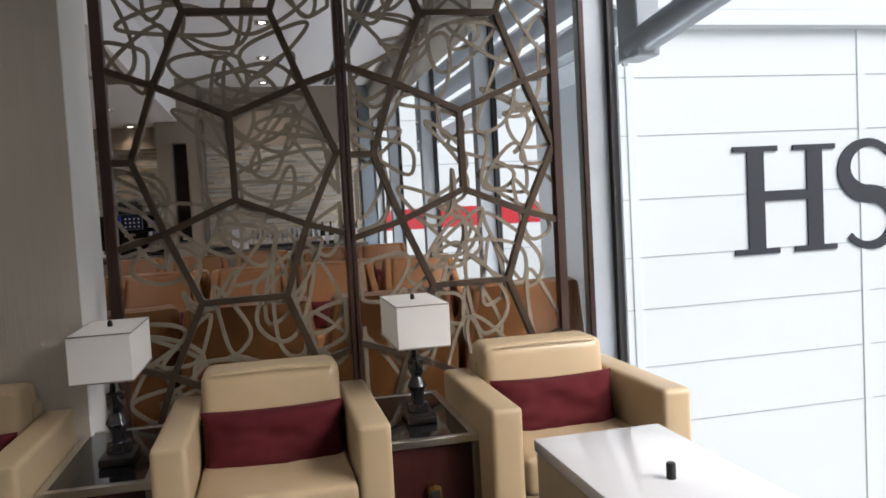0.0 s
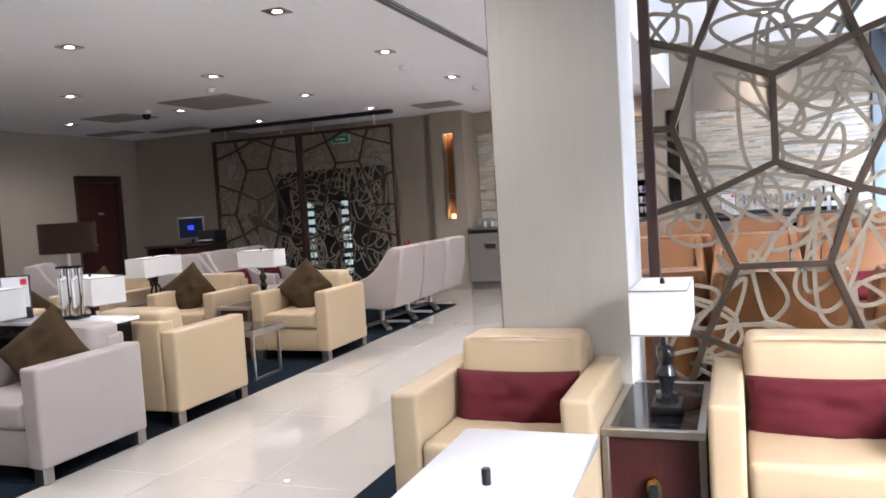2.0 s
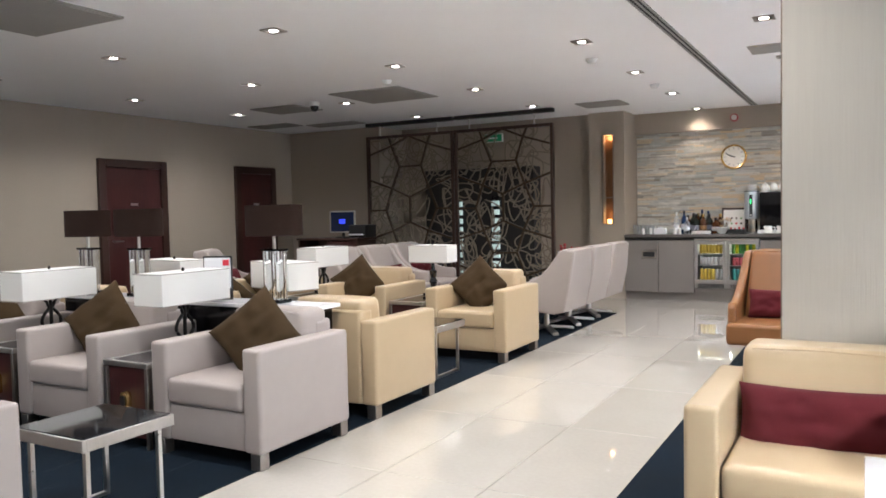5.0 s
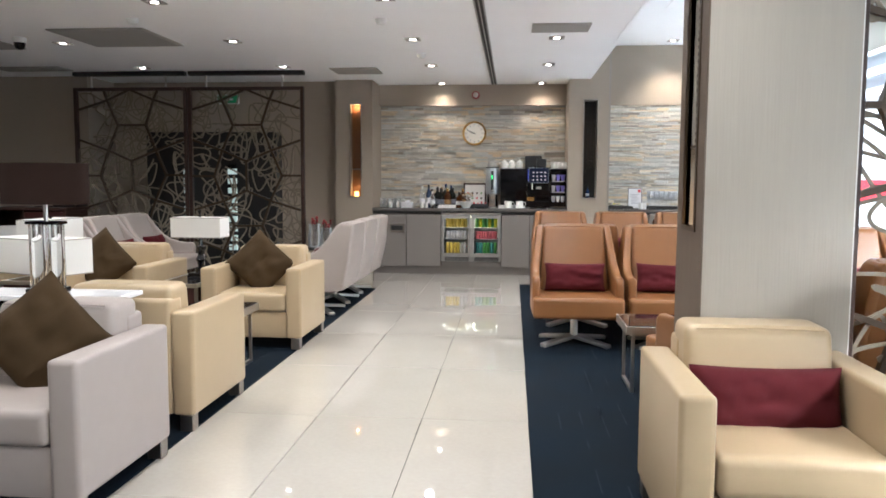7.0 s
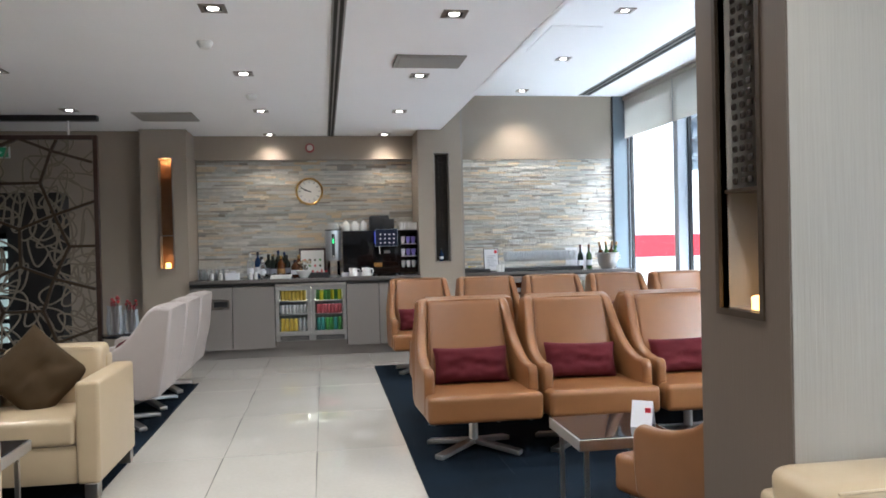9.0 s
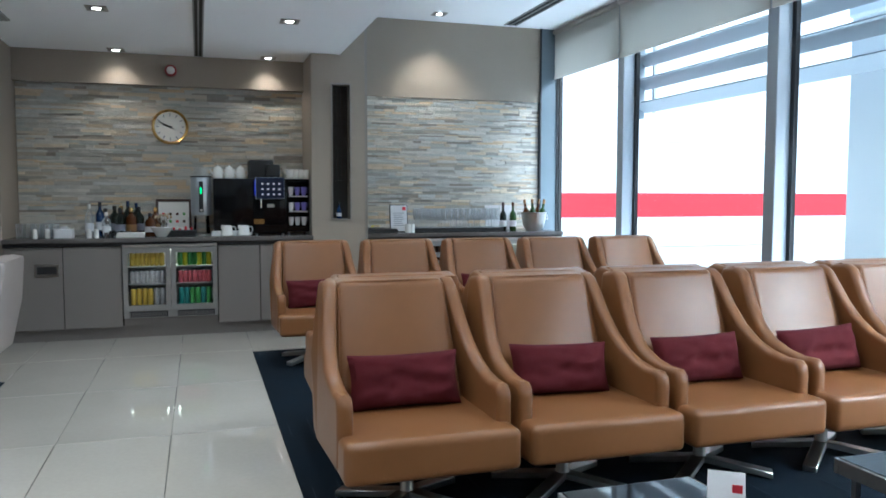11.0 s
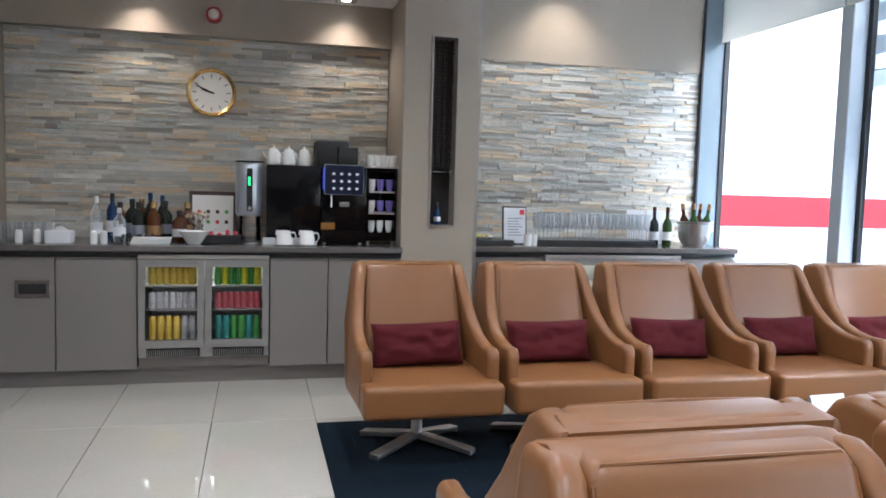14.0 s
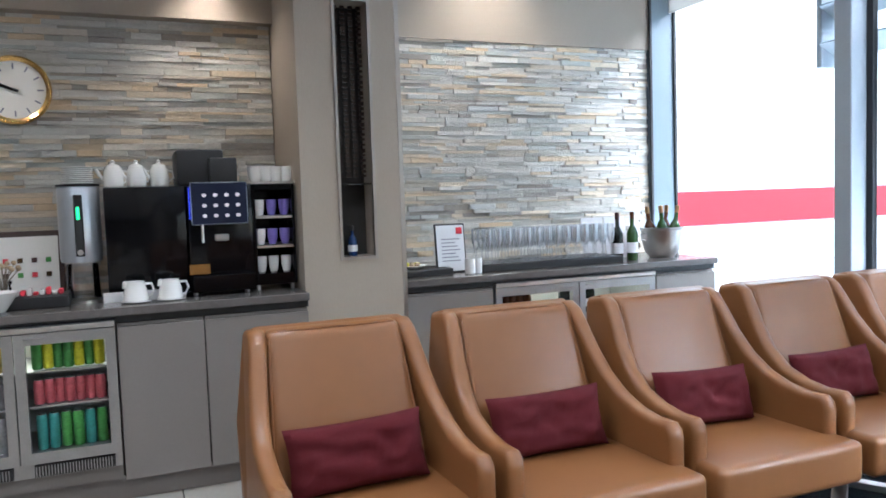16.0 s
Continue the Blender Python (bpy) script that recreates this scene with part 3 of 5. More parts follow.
part("wall", box((4.1, 7.2, -3.8), (14, 9.5, 2.96)), M["panel"], jb)
part("roof_edge", box((4.04, 7.1, 2.96), (14, 9.5, 3.14), 0.02, 1), M["panel"], jb)
part("rail", box((4.04, 7.3, 3.3), (14, 7.34, 3.34)), M["alu"], jb)
for z in (-0.85, -0.28, 0.284, 0.789, 1.346, 1.954, 2.504):
    part("joint", box((4.1, 7.194, z), (14, 7.2015, z + 0.006)), M["alu"], jb)
for x in (4.17, 6.74, 9.3):
    part("post", box((x, 7.187, -3.8), (x + 0.09, 7.203, 2.96), 0.005, 1), M["panel"], jb)
for lo, hi in (((5.435, 0.795), (5.622, 1.76)), ((6.112, 0.795), (6.292, 1.76)), ((5.622, 1.265), (6.112, 1.365)), ((5.277, 1.76), (5.78, 1.812)), ((5.955, 1.76), (6.447, 1.812)), ((5.277, 0.74), (5.78, 0.795)), ((5.955, 0.74), (6.447, 0.795))):
    part("letter_bar", box((lo[0], 7.18, lo[1]), (hi[0], 7.199, hi[1])), M["letter"], jb)
def letter_curve(cx, cz, w, h):
    """A bold S-shaped stroke, thick along its spine and thin at its ends."""
    bm, rows = bmesh.new(), []
    for i in range(41):
        a = 2 * i / 40 - 1
        t = math.radians(35 + 235 * (a + 1)) if a <= 0 else math.radians(90 - 235 * a)
        p = Vector((cx + w * math.cos(t), cz + h / 2 * (1 if a <= 0 else -1) + h / 2 * math.sin(t)))
        rows.append((p, 0.035 + 0.06 * math.cos(a * math.pi / 2) ** 2))
    ring = []
    for i, (p, r) in enumerate(rows):
        d = (rows[min(i + 1, 40)][0] - rows[max(i - 1, 0)][0]).normalized()
        o = Vector((-d.y, d.x)) * r
        ring.append([bm.verts.new((q.x, y, q.y)) for q, y in ((p + o, 7.18), (p - o, 7.18), (p - o, 7.199), (p + o, 7.199))])
    for a, b in zip(ring, ring[1:]):
        for k in range(4):
            bm.faces.new((a[k], a[(k + 1) % 4], b[(k + 1) % 4], b[k]))
    bm.faces.new(ring[0][::-1]), bm.faces.new(ring[-1])
    bmesh.ops.recalc_face_normals(bm, faces=bm.faces[:])
    return bm


part("letter_curve", letter_curve(6.85, 1.28, 0.3, 0.53), M["letter"], jb)
br = thing("sunshade", "grey steel louvre sunshade outside the windows", "sunshade")
for k in range(4):
    part("slat", prism([(2.95, 2.35 + k * 0.255), (2.97, 2.365 + k * 0.255), (3.15, 2.275 + k * 0.255), (3.13, 2.26 + k * 0.255)], 5.0, 11.4, 1), M["alu"], br)
for y in (5.2, 8.0, 11.3):
    part("bracket", box((3.152, y - 0.015, 2.25), (3.19, y + 0.015, 3.1), 0.005, 1), M["alu"], br)
    part("arm", box((2.656, y - 0.015, 3.11), (3.19, y + 0.015, 3.15), 0.005, 1), M["alu"], br)
part("end_plate", box((2.98, 11.402, 2.2), (3.12, 11.45, 3.1), 0.006, 1), M["alu"], br)
st = thing("steel_brace", "grey steel brace outside the window", "brace")
part("beam", tube([(3.0, 4.75, 2.28), (3.3, 3.3, 2.6), (4.0, 0.0, 3.3)], 0.09, 10), M["alu"], st)
part("bracket", box((2.95, 4.6, 2.2), (3.1, 4.85, 3.6), 0.01, 1), M["alu"], st)
part("arm", box((2.653, 4.26, 2.9), (3.05, 4.34, 2.98), 0.006, 1), M["alu"], st)
part("arm", box((2.97, 4.34, 2.9), (3.05, 4.62, 2.98), 0.006, 1), M["alu"], st)


# ---- lattice screens ----
NODES = dict(A=(0.245, 1.985), C=(0.905, 1.985), B=(0.567, 1.845), T=(0.569, 1.46), D=(0.253, 1.322), E=(0.888, 1.33), F=(0.393, 0.995), G=(0.775, 1.0), L=(0.13, 1.648), R=(1.045, 1.66))
LINKS = ("AB", "BC", "BT", "TD", "TE", "DF", "FG", "GE", "AL", "LD", "CR", "RE")


def clip(p, q, w, z0, z1):
    t0, t1 = 0.0, 1.0
    d = (q[0] - p[0], q[1] - p[1])
    for k, lo, hi in ((0, 0, w), (1, z0, z1)):
        if abs(d[k]) < 1e-9:
            if not lo <= p[k] <= hi:
                return None
            continue
        a, b = (lo - p[k]) / d[k], (hi - p[k]) / d[k]
        t0, t1 = max(t0, min(a, b)), min(t1, max(a, b))
    if t1 - t0 < 0.03:
        return None
    return (p[0] + d[0] * t0, p[1] + d[1] * t0), (p[0] + d[0] * t1, p[1] + d[1] * t1)


def lattice_screen(x, y, w, z0, z1, du, dz, seed, group, loops, wl=0.045, wr=0.045):
    s = thing("lattice_screen", "tall dark bronze screen of angular lattice with curling ribbons", "screen", group, pose(x, y, 0))
    for lo, hi in (((0, z0), (wl, z1)), ((w - wr, z0), (w, z1)), ((wl, z1 - 0.045), (w - wr, z1)), ((wl, z0), (w - wr, z0 + 0.045))):
        part("frame_rail", box((lo[0], -0.03, lo[1]), (hi[0], 0.03, hi[1]), 0.004, 1), M["wenge"], s)
    lines = []
    for k in range(-2, 3):
        o = dz + 1.32 * k
        n = {a: (u + du, z + o) for a, (u, z) in NODES.items()}
        lines += [(n[a], n[b]) for a, b in LINKS]
        lines += [(n["F"], (n["A"][0], n["A"][1] - 1.32)), (n["G"], (n["C"][0], n["C"][1] - 1.32))]
        lines += [(n["D"], (n["D"][0] - 0.4, n["D"][1] - 0.12)), (n["E"], (n["E"][0] + 0.4, n["E"][1] - 0.12)), (n["A"], (n["A"][0] - 0.4, n["A"][1] + 0.14)), (n["C"], (n["C"][0] + 0.4, n["C"][1] + 0.14))]
        lines += [(n["L"], (n["L"][0] - 0.6, n["L"][1])), (n["R"], (n["R"][0] + 0.6, n["R"][1]))]
    for p, q in lines:
        c = clip(p, q, w, z0, z1)
        if not c:
            continue
        p, q = Vector(c[0]), Vector(c[1])
        d = (q - p).normalized()
        o = Vector((-d.y, d.x)) * 0.0145
        dep = 0.018 + 0.00017 * (len(s.children) % 40)
        part("lattice_bar", prism([p + o, q + o, q - o, p - o], -dep, dep, 1), M["bronze"], s)
    rng = random.Random(seed)
    for k in range(loops):
        bm = bmesh.new()
        cx, cz = rng.uniform(0.05, w - 0.05), z0 + (z1 - z0) * (k + rng.random()) / loops
        a, b, rot = rng.uniform(0.12, 0.25), rng.uniform(0.055, 0.11), rng.uniform(0, math.pi)
        m2, ph = rng.choice((1, 1, 2, 1, 1)), rng.uniform(0, 2)
        pts = []
        for i in range(36):
            t = 2 * math.pi * i / 36
            u, v = a * math.cos(t) + 0.03 * math.sin(2 * t + ph), b * math.sin(m2 * t + (ph if m2 == 2 else 0)) + 0.012 * math.cos(2 * t + ph)
            x, z = cx + u * math.cos(rot) - v * math.sin(rot), cz + u * math.sin(rot) + v * math.cos(rot)
            pts.append(Vector((min(max(x, 0.04), w - 0.04), min(max(z, z0 + 0.04), z1 - 0.04))))
        rings = []
        for i, p in enumerate(pts):
            yo = 0.006 * math.cos(2 * math.pi * i / 36 + k) - 0.009 + 0.018 * ((k * 37) % loops) / loops
            d = (pts[(i + 1) % 36] - pts[i - 1]).normalized()
            o = Vector((-d.y, d.x)) * 0.009
            rings.append([bm.verts.new((e.x, yy, e.y)) for e, yy in ((p + o, yo - 0.004), (p - o, yo - 0.004), (p - o, yo + 0.004), (p + o, yo + 0.004))])
        for i in range(36):
            a4, b4 = rings[i - 1], rings[i]
            for j in range(4):
                bm.faces.new((a4[j], a4[(j + 1) % 4], b4[(j + 1) % 4], b4[j]))
        bmesh.ops.recalc_face_normals(bm, faces=bm.faces[:])
        part("curled_ribbon", bm, M["ribbon"], s)
    return s


for k in range(2):
    lattice_screen(0.075 + 1.09 * k, 4.12, 1.085, 0.02, 3.3, 0.0, 0.0, 11 + k, "window screens", 88, 0.05 - 0.028 * k, 0.022 + 0.023 * k)
for k in range(2):
    s = lattice_screen(-7.21 + 1.57 * k, 10.5, 1.555, 0.02, 2.53, 0.21, -0.28, 31 + k, "rear screens", 100)
    for u in (0.25, 1.27):
        part("hanger", tube([(u, 0, 2.525), (u, 0, LOW - 0.05)], 0.012), M["chrome"], s)


# ---- seats ----
def armchair(name, material, label, group):
    c = thing(name, label, "armchair", group)
    for sx in (-1, 1):
        a, b = sorted((sx * 0.40, sx * 0.28))
        part("armrest", box((a, -0.385, 0.09), (b, 0.385, 0.635), 0.022, 3), material, c)
        for y in (-0.345, 0.345):
            part("foot", box((sx * 0.352 - 0.035, y - 0.035, 0.004), (sx * 0.352 + 0.035, y + 0.035, 0.092), 0.004, 1), M["darksteel"], c, "steel block foot")
    part("base", box((-0.278, -0.365, 0.09), (0.278, 0.345, 0.295), 0.012, 2), material, c)
    s = box((-0.276, -0.39, 0.297), (0.276, 0.225, 0.44), 0.035, 4)
    for v in s.verts:
        if v.co.z > 0.40:
            v.co.z += 0.014 * math.cos(v.co.x * 5.0) * math.cos((v.co.y + 0.08) * 4.5)
    part("seat_cushion", s, material, c)
    part("backrest", box((-0.279, 0.235, 0.09), (0.279, 0.385, 0.70), 0.025, 3), material, c)
    b = box((-0.274, 0.085, 0.40), (0.274, 0.315, 0.765), 0.05, 4)
    for v in b.verts:
        v.co.y += (v.co.z - 0.4) * 0.13
        v.co.z += 0.008 * math.cos(v.co.x * 5)
    bc = part("back_cushion", b, material, c)
    part("piping", tube([(-0.235, 0.13, 0.758), (0, 0.128, 0.764), (0.235, 0.13, 0.758)], 0.004, 6), material, bc)
    return c


def recliner(name, material, label, group, tall=1.0):
    c = thing(name, label, "lounge chair", group)
    ctl = [(-0.285, 0.285), (-0.308, 0.31), (-0.318, 0.40), (-0.32, 0.53), (-0.312, 0.565), (-0.285, 0.588), (-0.20, 0.585), (-0.10, 0.60), (0.0, 0.635), (0.09, 0.70), (0.165, 0.79), (0.22, 0.88), (0.265, 0.945), (0.31, 0.968), (0.42, 0.955), (0.43, 0.93), (0.40, 0.62), (0.33, 0.28), (0.22, 0.25)]
    for sx in (-1, 1):
        a, b = sorted((sx * 0.352, sx * 0.288))
        side = prism(ctl, a, b, 0, 0.027, 4)
        for v in side.verts:
            if v.co.z > 0.62:
                v.co.x -= sx * (v.co.z - 0.62) * 0.13
        part("side_panel", side, material, c)
    s = box((-0.347, -0.44, 0.265), (0.347, 0.22, 0.43), 0.035, 4)
    for v in s.verts:
        if v.co.z > 0.39:
            v.co.z += 0.016 * math.cos(v.co.x * 4.2) * math.cos(v.co.y * 3.5)
        v.co.z += 0.03 * max(0, -v.co.y - 0.1)
    part("seat", s, material, c)
    shell = prism([(0.20, 0.30), (0.31, 0.955), (0.36, 0.972), (0.43, 0.955), (0.40, 0.60), (0.33, 0.28)], -0.33, 0.33, 0, 0.015, 2)
    for v in shell.verts:
        v.co.x *= 1 - max(0, v.co.z - 0.5) * 0.29
    part("back_shell", shell, material, c)
    pad = box((-0.28, 0.0, 0.40), (0.28, 0.16, 0.965), 0.04, 4)
    for v in pad.verts:
        v.co.x *= 1 - max(0, v.co.z - 0.5) * 0.22
        v.co.y += 0.07 + (v.co.z - 0.4) * 0.36 - 0.012 * math.cos(v.co.x * 5)
    bp = part("back_pad", pad, material, c)
    part("piping", tube([(-0.268 * (1 - (z - 0.5) * 0.22), 0.073 + (z - 0.4) * 0.36, z) for z in (0.5, 0.6, 0.7, 0.8, 0.88, 0.93)] + [(-0.225, 0.28, 0.958), (0, 0.275, 0.962), (0.225, 0.28, 0.958)] + [(0.268 * (1 - (z - 0.5) * 0.22), 0.073 + (z - 0.4) * 0.36, z) for z in (0.93, 0.88, 0.8, 0.7, 0.6, 0.5)], 0.004, 6), material, bp)
    if tall != 1:
        for o in c.children:
            o.data.transform(Matrix.Diagonal((1, 1, tall, 1)))
        bp.children[0].data.transform(Matrix.Diagonal((1, 1, tall, 1)))
    part("post", lathe([(0.035, 0.05), (0.03, 0.08), (0.03, 0.27)], 14), M["chrome"], c)
    for k in range(4):
        bl = box((0.02, -0.032, 0.045), (0.33, 0.032, 0.075), 0.004, 1)
        for v in bl.verts:
            v.co.z -= 0.042 * (v.co.x - 0.02) / 0.31
        ob = part("base_blade", bl, M["chrome"], c, "flat steel foot blade")
        ob.matrix_local = pose(0, 0, 0, 0, 0, 38 + 90 * k + (14 if k % 2 else 0))
    return c


def pillow(w, h, t, material, label, group, m, seed):
    return solid("cushion", cushion(w, h, t, seed=seed), material, label, "cushion", group, m)


def place(proto, poses):
    proto.matrix_world = poses[0]
    return [proto] + [copy_thing(proto, m) for m in poses[1:]]


near = [(-0.435, 3.45), (0.755, 3.44), (1.92, 3.455)]
cream_at = [(x, y, 0) for x, y in near] + [(-3.40, 4.765, 180), (-4.64, 4.775, 180), (-3.39, 6.745, 0), (-4.63, 6.76, 0), (-5.93, 6.76, 0), (-5.89, 4.775, 180)]
place(armchair("armchair", M["cream"], "boxy cream leather armchair on steel block feet", "cream armchairs"), [pose(x, y, 0, 0, 0, r) for x, y, r in cream_at])
grey_at = [(-3.385, 3.68, 0), (-4.63, 3.68, 0), (-5.89, 3.68, 0), (-3.49, 1.72, 180), (-4.74, 1.72, 180)]
place(armchair("armchair", M["greyl"], "boxy pale grey leather armchair on steel block feet", "grey armchairs"), [pose(x, y, 0, 0, 0, r) for x, y, r in grey_at])
for k, (x, y) in enumerate(near):
    pillow(0.55, 0.26, 0.16, M["burgundy"], "plump burgundy bolster cushion on a cream armchair", "burgundy cushions", pose(x, y + 0.03, 0.51, -14, 0, 0), 3 * k)
for k, (x, y, a) in enumerate(((-3.34, 3.79, 0), (-4.68, 3.79, 0), (-3.41, 6.87, 0), (-4.79, 6.86, 0), (-5.93, 6.81, 0), (-4.56, 4.66, 180), (-5.89, 3.76, 0))):
    pillow(0.43, 0.43, 0.15, M["brown"], "square brown cushion standing on one corner", "brown cushions", pose(x - (0.04 if a == 0 else 0), y + (-0.07 if a == 0 else 0.07), 0.625, -28, 45 + 4 * math.sin(k * 2.3), a), 20 + k)

PITCH = 0.727
rows = [(-0.86, 6.88, 5, 0, 0.735), (-0.78, 7.76, 5, 180, 0.725), (-0.78, 9.98, 5, 0, 0.745), (0.66, 4.83, 3, 180, 0.735)]
tan_at = [(x + p * i, y, r) for x, y, n, r, p in rows for i in range(n)] + [(-0.12, 4.84, 200)]
place(recliner("lounge_chair", M["tan"], "tan leather lounge chair on a steel cross base", "tan lounge chairs", 0.98), [pose(x, y, 0, 0, 0, r) for x, y, r in tan_at])
for k, (x, y, r) in enumerate(tan_at):
    pillow(0.49, 0.235, 0.12, M["burgundy"], "burgundy bolster cushion on a tan lounge chair", "burgundy cushions", pose(x, y, 0, 0, 0, r) @ pose(0, 0.035, 0.54, -17, 2 * math.sin(k * 1.7), 0), 40 + k)
pale_at = [(-3.32, 8.17 + PITCH * i, -90) for i in range(3)] + [(-5.6, 8.0 + PITCH * i, 90) for i in range(3)] + [(-7.3, 7.6, 120)]
place(recliner("lounge_chair", M["greyl"], "pale grey leather lounge chair on a steel cross base", "grey lounge chairs", 0.94), [pose(x, y, 0, 0, 0, r) for x, y, r in pale_at])
for k, (x, y, r) in enumerate(pale_at):
    dx = 0.035 if r == -90 else -0.035
    pillow(0.49, 0.235, 0.12, M["burgundy"], "burgundy bolster cushion on a pale grey lounge chair", "burgundy cushions", pose(x + dx, y, 0.54, -17, 0, r), 70 + k)


# ---- tables and lamps ----
def side_table(w, d, h, group):
    t = thing("side_table", "steel framed side table with a smoked glass top and mahogany front", "table", group)
    for x in (-w / 2, w / 2 - 0.025):
        for y in (-d / 2, d / 2 - 0.025):
            part("leg", box((x, y, 0.004), (x + 0.025, y + 0.025, h - 0.03), 0.002, 1), M["darksteel"], t)
    f = None
    for lo, hi in (((-w / 2, -d / 2), (w / 2, -d / 2 + 0.03)), ((-w / 2, d / 2 - 0.03), (w / 2, d / 2)), ((-w / 2, -d / 2 + 0.03), (-w / 2 + 0.03, d / 2 - 0.03)), ((w / 2 - 0.03, -d / 2 + 0.03), (w / 2, d / 2 - 0.03))):
        f = box((lo[0], lo[1], h - 0.03), (hi[0], hi[1], h), 0.002, 1, f)
    part("top_frame", f, M["chrome"], t)
    part("tabletop", box((-w / 2 + 0.03, -d / 2 + 0.03, h - 0.02), (w / 2 - 0.03, d / 2 - 0.03, h - 0.003)), M["smoked"], t, "black smoked glass")
    part("front_panel", box((-w / 2 + 0.026, -d / 2 + 0.02, 0.06), (w / 2 - 0.026, -d / 2 + 0.035, h - 0.035)), M["mahogany"], t)
    part("back_panel", box((-w / 2 + 0.026, d / 2 - 0.035, 0.06), (w / 2 - 0.026, d / 2 - 0.02, h - 0.035)), M["mahogany"], t)
    arch = [(-0.028, 0.20), (0.028, 0.20), (0.028, 0.30), (0.02, 0.32), (0.0, 0.328), (-0.02, 0.32), (-0.028, 0.30)]
    k = part("socket_plate", prism(arch, -d / 2 - 0.02, -d / 2 + 0.02, 1, 0.004, 2), M["gold"], t, "arched brass socket plate")
    part("socket", box((-0.016, -d / 2 - 0.024, 0.25), (0.016, -d / 2 - 0.019, 0.305)), M["black"], k)
    return t


place(side_table(0.37, 0.76, 0.5, "side tables"), [pose(0.157, 3.555, 0), pose(1.335, 3.64, 0), pose(-4.01, 3.68, 0), pose(-4.02, 4.77, 0, 0, 0, 180), pose(-4.01, 6.76, 0), pose(-5.26, 3.68, 0), pose(-5.265, 4.77, 0, 0, 0, 180), pose(-5.28, 6.76, 0)])


def shade_lamp(name, label, group, iron):
    """A table lamp with a long box shade on a dark stem."""
    l = thing(name, label, "table lamp", group)
    part("foot", box((-0.06, -0.09, 0), (0.06, 0.09, 0.03), 0.006, 2), M["iron"], l)
    if iron:
        part("stem", tube([(0, 0, 0.03), (0, 0, 0.33)], 0.012), M["iron"], l)
        for s in (-1, 1):
            pts = [(0, s * (0.02 + 0.075 * (1 - math.exp(-a * 0.5)) * abs(math.cos(a * 0.45))) + s * 0.02 * math.sin(a), 0.05 + 0.045 * a) for a in [0.3 * i for i in range(20)]]
            part("scroll", tube(pts, 0.011, 8), M["iron"], l)
    else:
        part("stem", lathe([(0.045, 0.03), (0.045, 0.07), (0.025, 0.075), (0.03, 0.12), (0.042, 0.14), (0.03, 0.165), (0.022, 0.18), (0.035, 0.21), (0.035, 0.25), (0.02, 0.26), (0.012, 0.34)], 12), M["smoked"], l, "stacked dark glass blocks")
    z0, z1, a, b, t = (0.28, 0.485, 0.125, 0.28, 0.004) if iron else (0.33, 0.505, 0.105, 0.215, 0.004)
    sh = box((-a, -b, z0), (a, b, z1 - 0.004), 0.003, 1)
    s = part("shade", sh, M["shade"], l, "ivory fabric box shade")
    for z in (z0 + 0.004, z1 - 0.006):
        part("trim", tube([(-a, -b, z), (a, -b, z), (a, b, z), (-a, b, z), (-a, -b, z)], 0.0028, 6), M["darksteel"], s)
    part("finial", lathe([(0.008, 0), (0.01, 0.012), (0.006, 0.025)], 10, (0, 0, z1 - 0.006)), M["iron"], s)
    return l


place(shade_lamp("table_lamp", "table lamp with ivory box shade on dark glass stem", "box shade lamps", False), [pose(0.19, 3.47, 0.5), pose(1.345, 3.56, 0.5), pose(-4.01, 6.91, 0.5, 0, 0, 90)])
place(shade_lamp("table_lamp", "table lamp with long ivory box shade on scrolled iron stem", "scroll lamps", True), [pose(-4.09, 3.83, 0.5), pose(-4.06, 4.76, 0.5, 0, 0, 70), pose(-5.27, 3.71, 0.5), pose(-5.26, 4.81, 0.5, 0, 0, 80), pose(-5.28, 6.81, 0.5)])

con = thing("console_table", "long console table with white lacquer top between chair backs", "table")
part("tabletop", box((-5.74, 4.085, 0.725), (-3.25, 4.36, 0.75), 0.004, 1), M["lacquer"], con)
part("body", box((-5.69, 4.11, 0.06), (-3.3, 4.335, 0.725), 0.004, 1), M["blackgloss"], con)


def column_lamp():
    l = thing("table_lamp", "tall lamp with twin glass columns and oval brown shade", "table lamp", "glass column lamps")
    part("foot", box((-0.085, -0.06, 0), (0.085, 0.06, 0.025), 0.004, 1), M["blackgloss"], l)
    for x in (-0.047, 0.047):
        part("glass_column", lathe([(0.041, 0.025), (0.041, 0.34)], 16, (x, 0, 0)), M["crystal"], l)
    part("cap", box((-0.085, -0.045, 0.34), (0.085, 0.045, 0.355), 0.003, 1), M["blackgloss"], l)
    part("stem", tube([(0, 0, 0.355), (0, 0, 0.47)], 0.011), M["chrome"], l)
    part("shade", lathe([(0.222, 0.44), (0.222, 0.64), (0.216, 0.64), (0.216, 0.44)], 36, squash=0.55), M["brownshade"], l, "dark brown oval fabric shade")
    return l


place(column_lamp(), [pose(-3.67, 4.22, 0.75), pose(-4.95, 4.21, 0.75), pose(-5.52, 4.21, 0.75)])


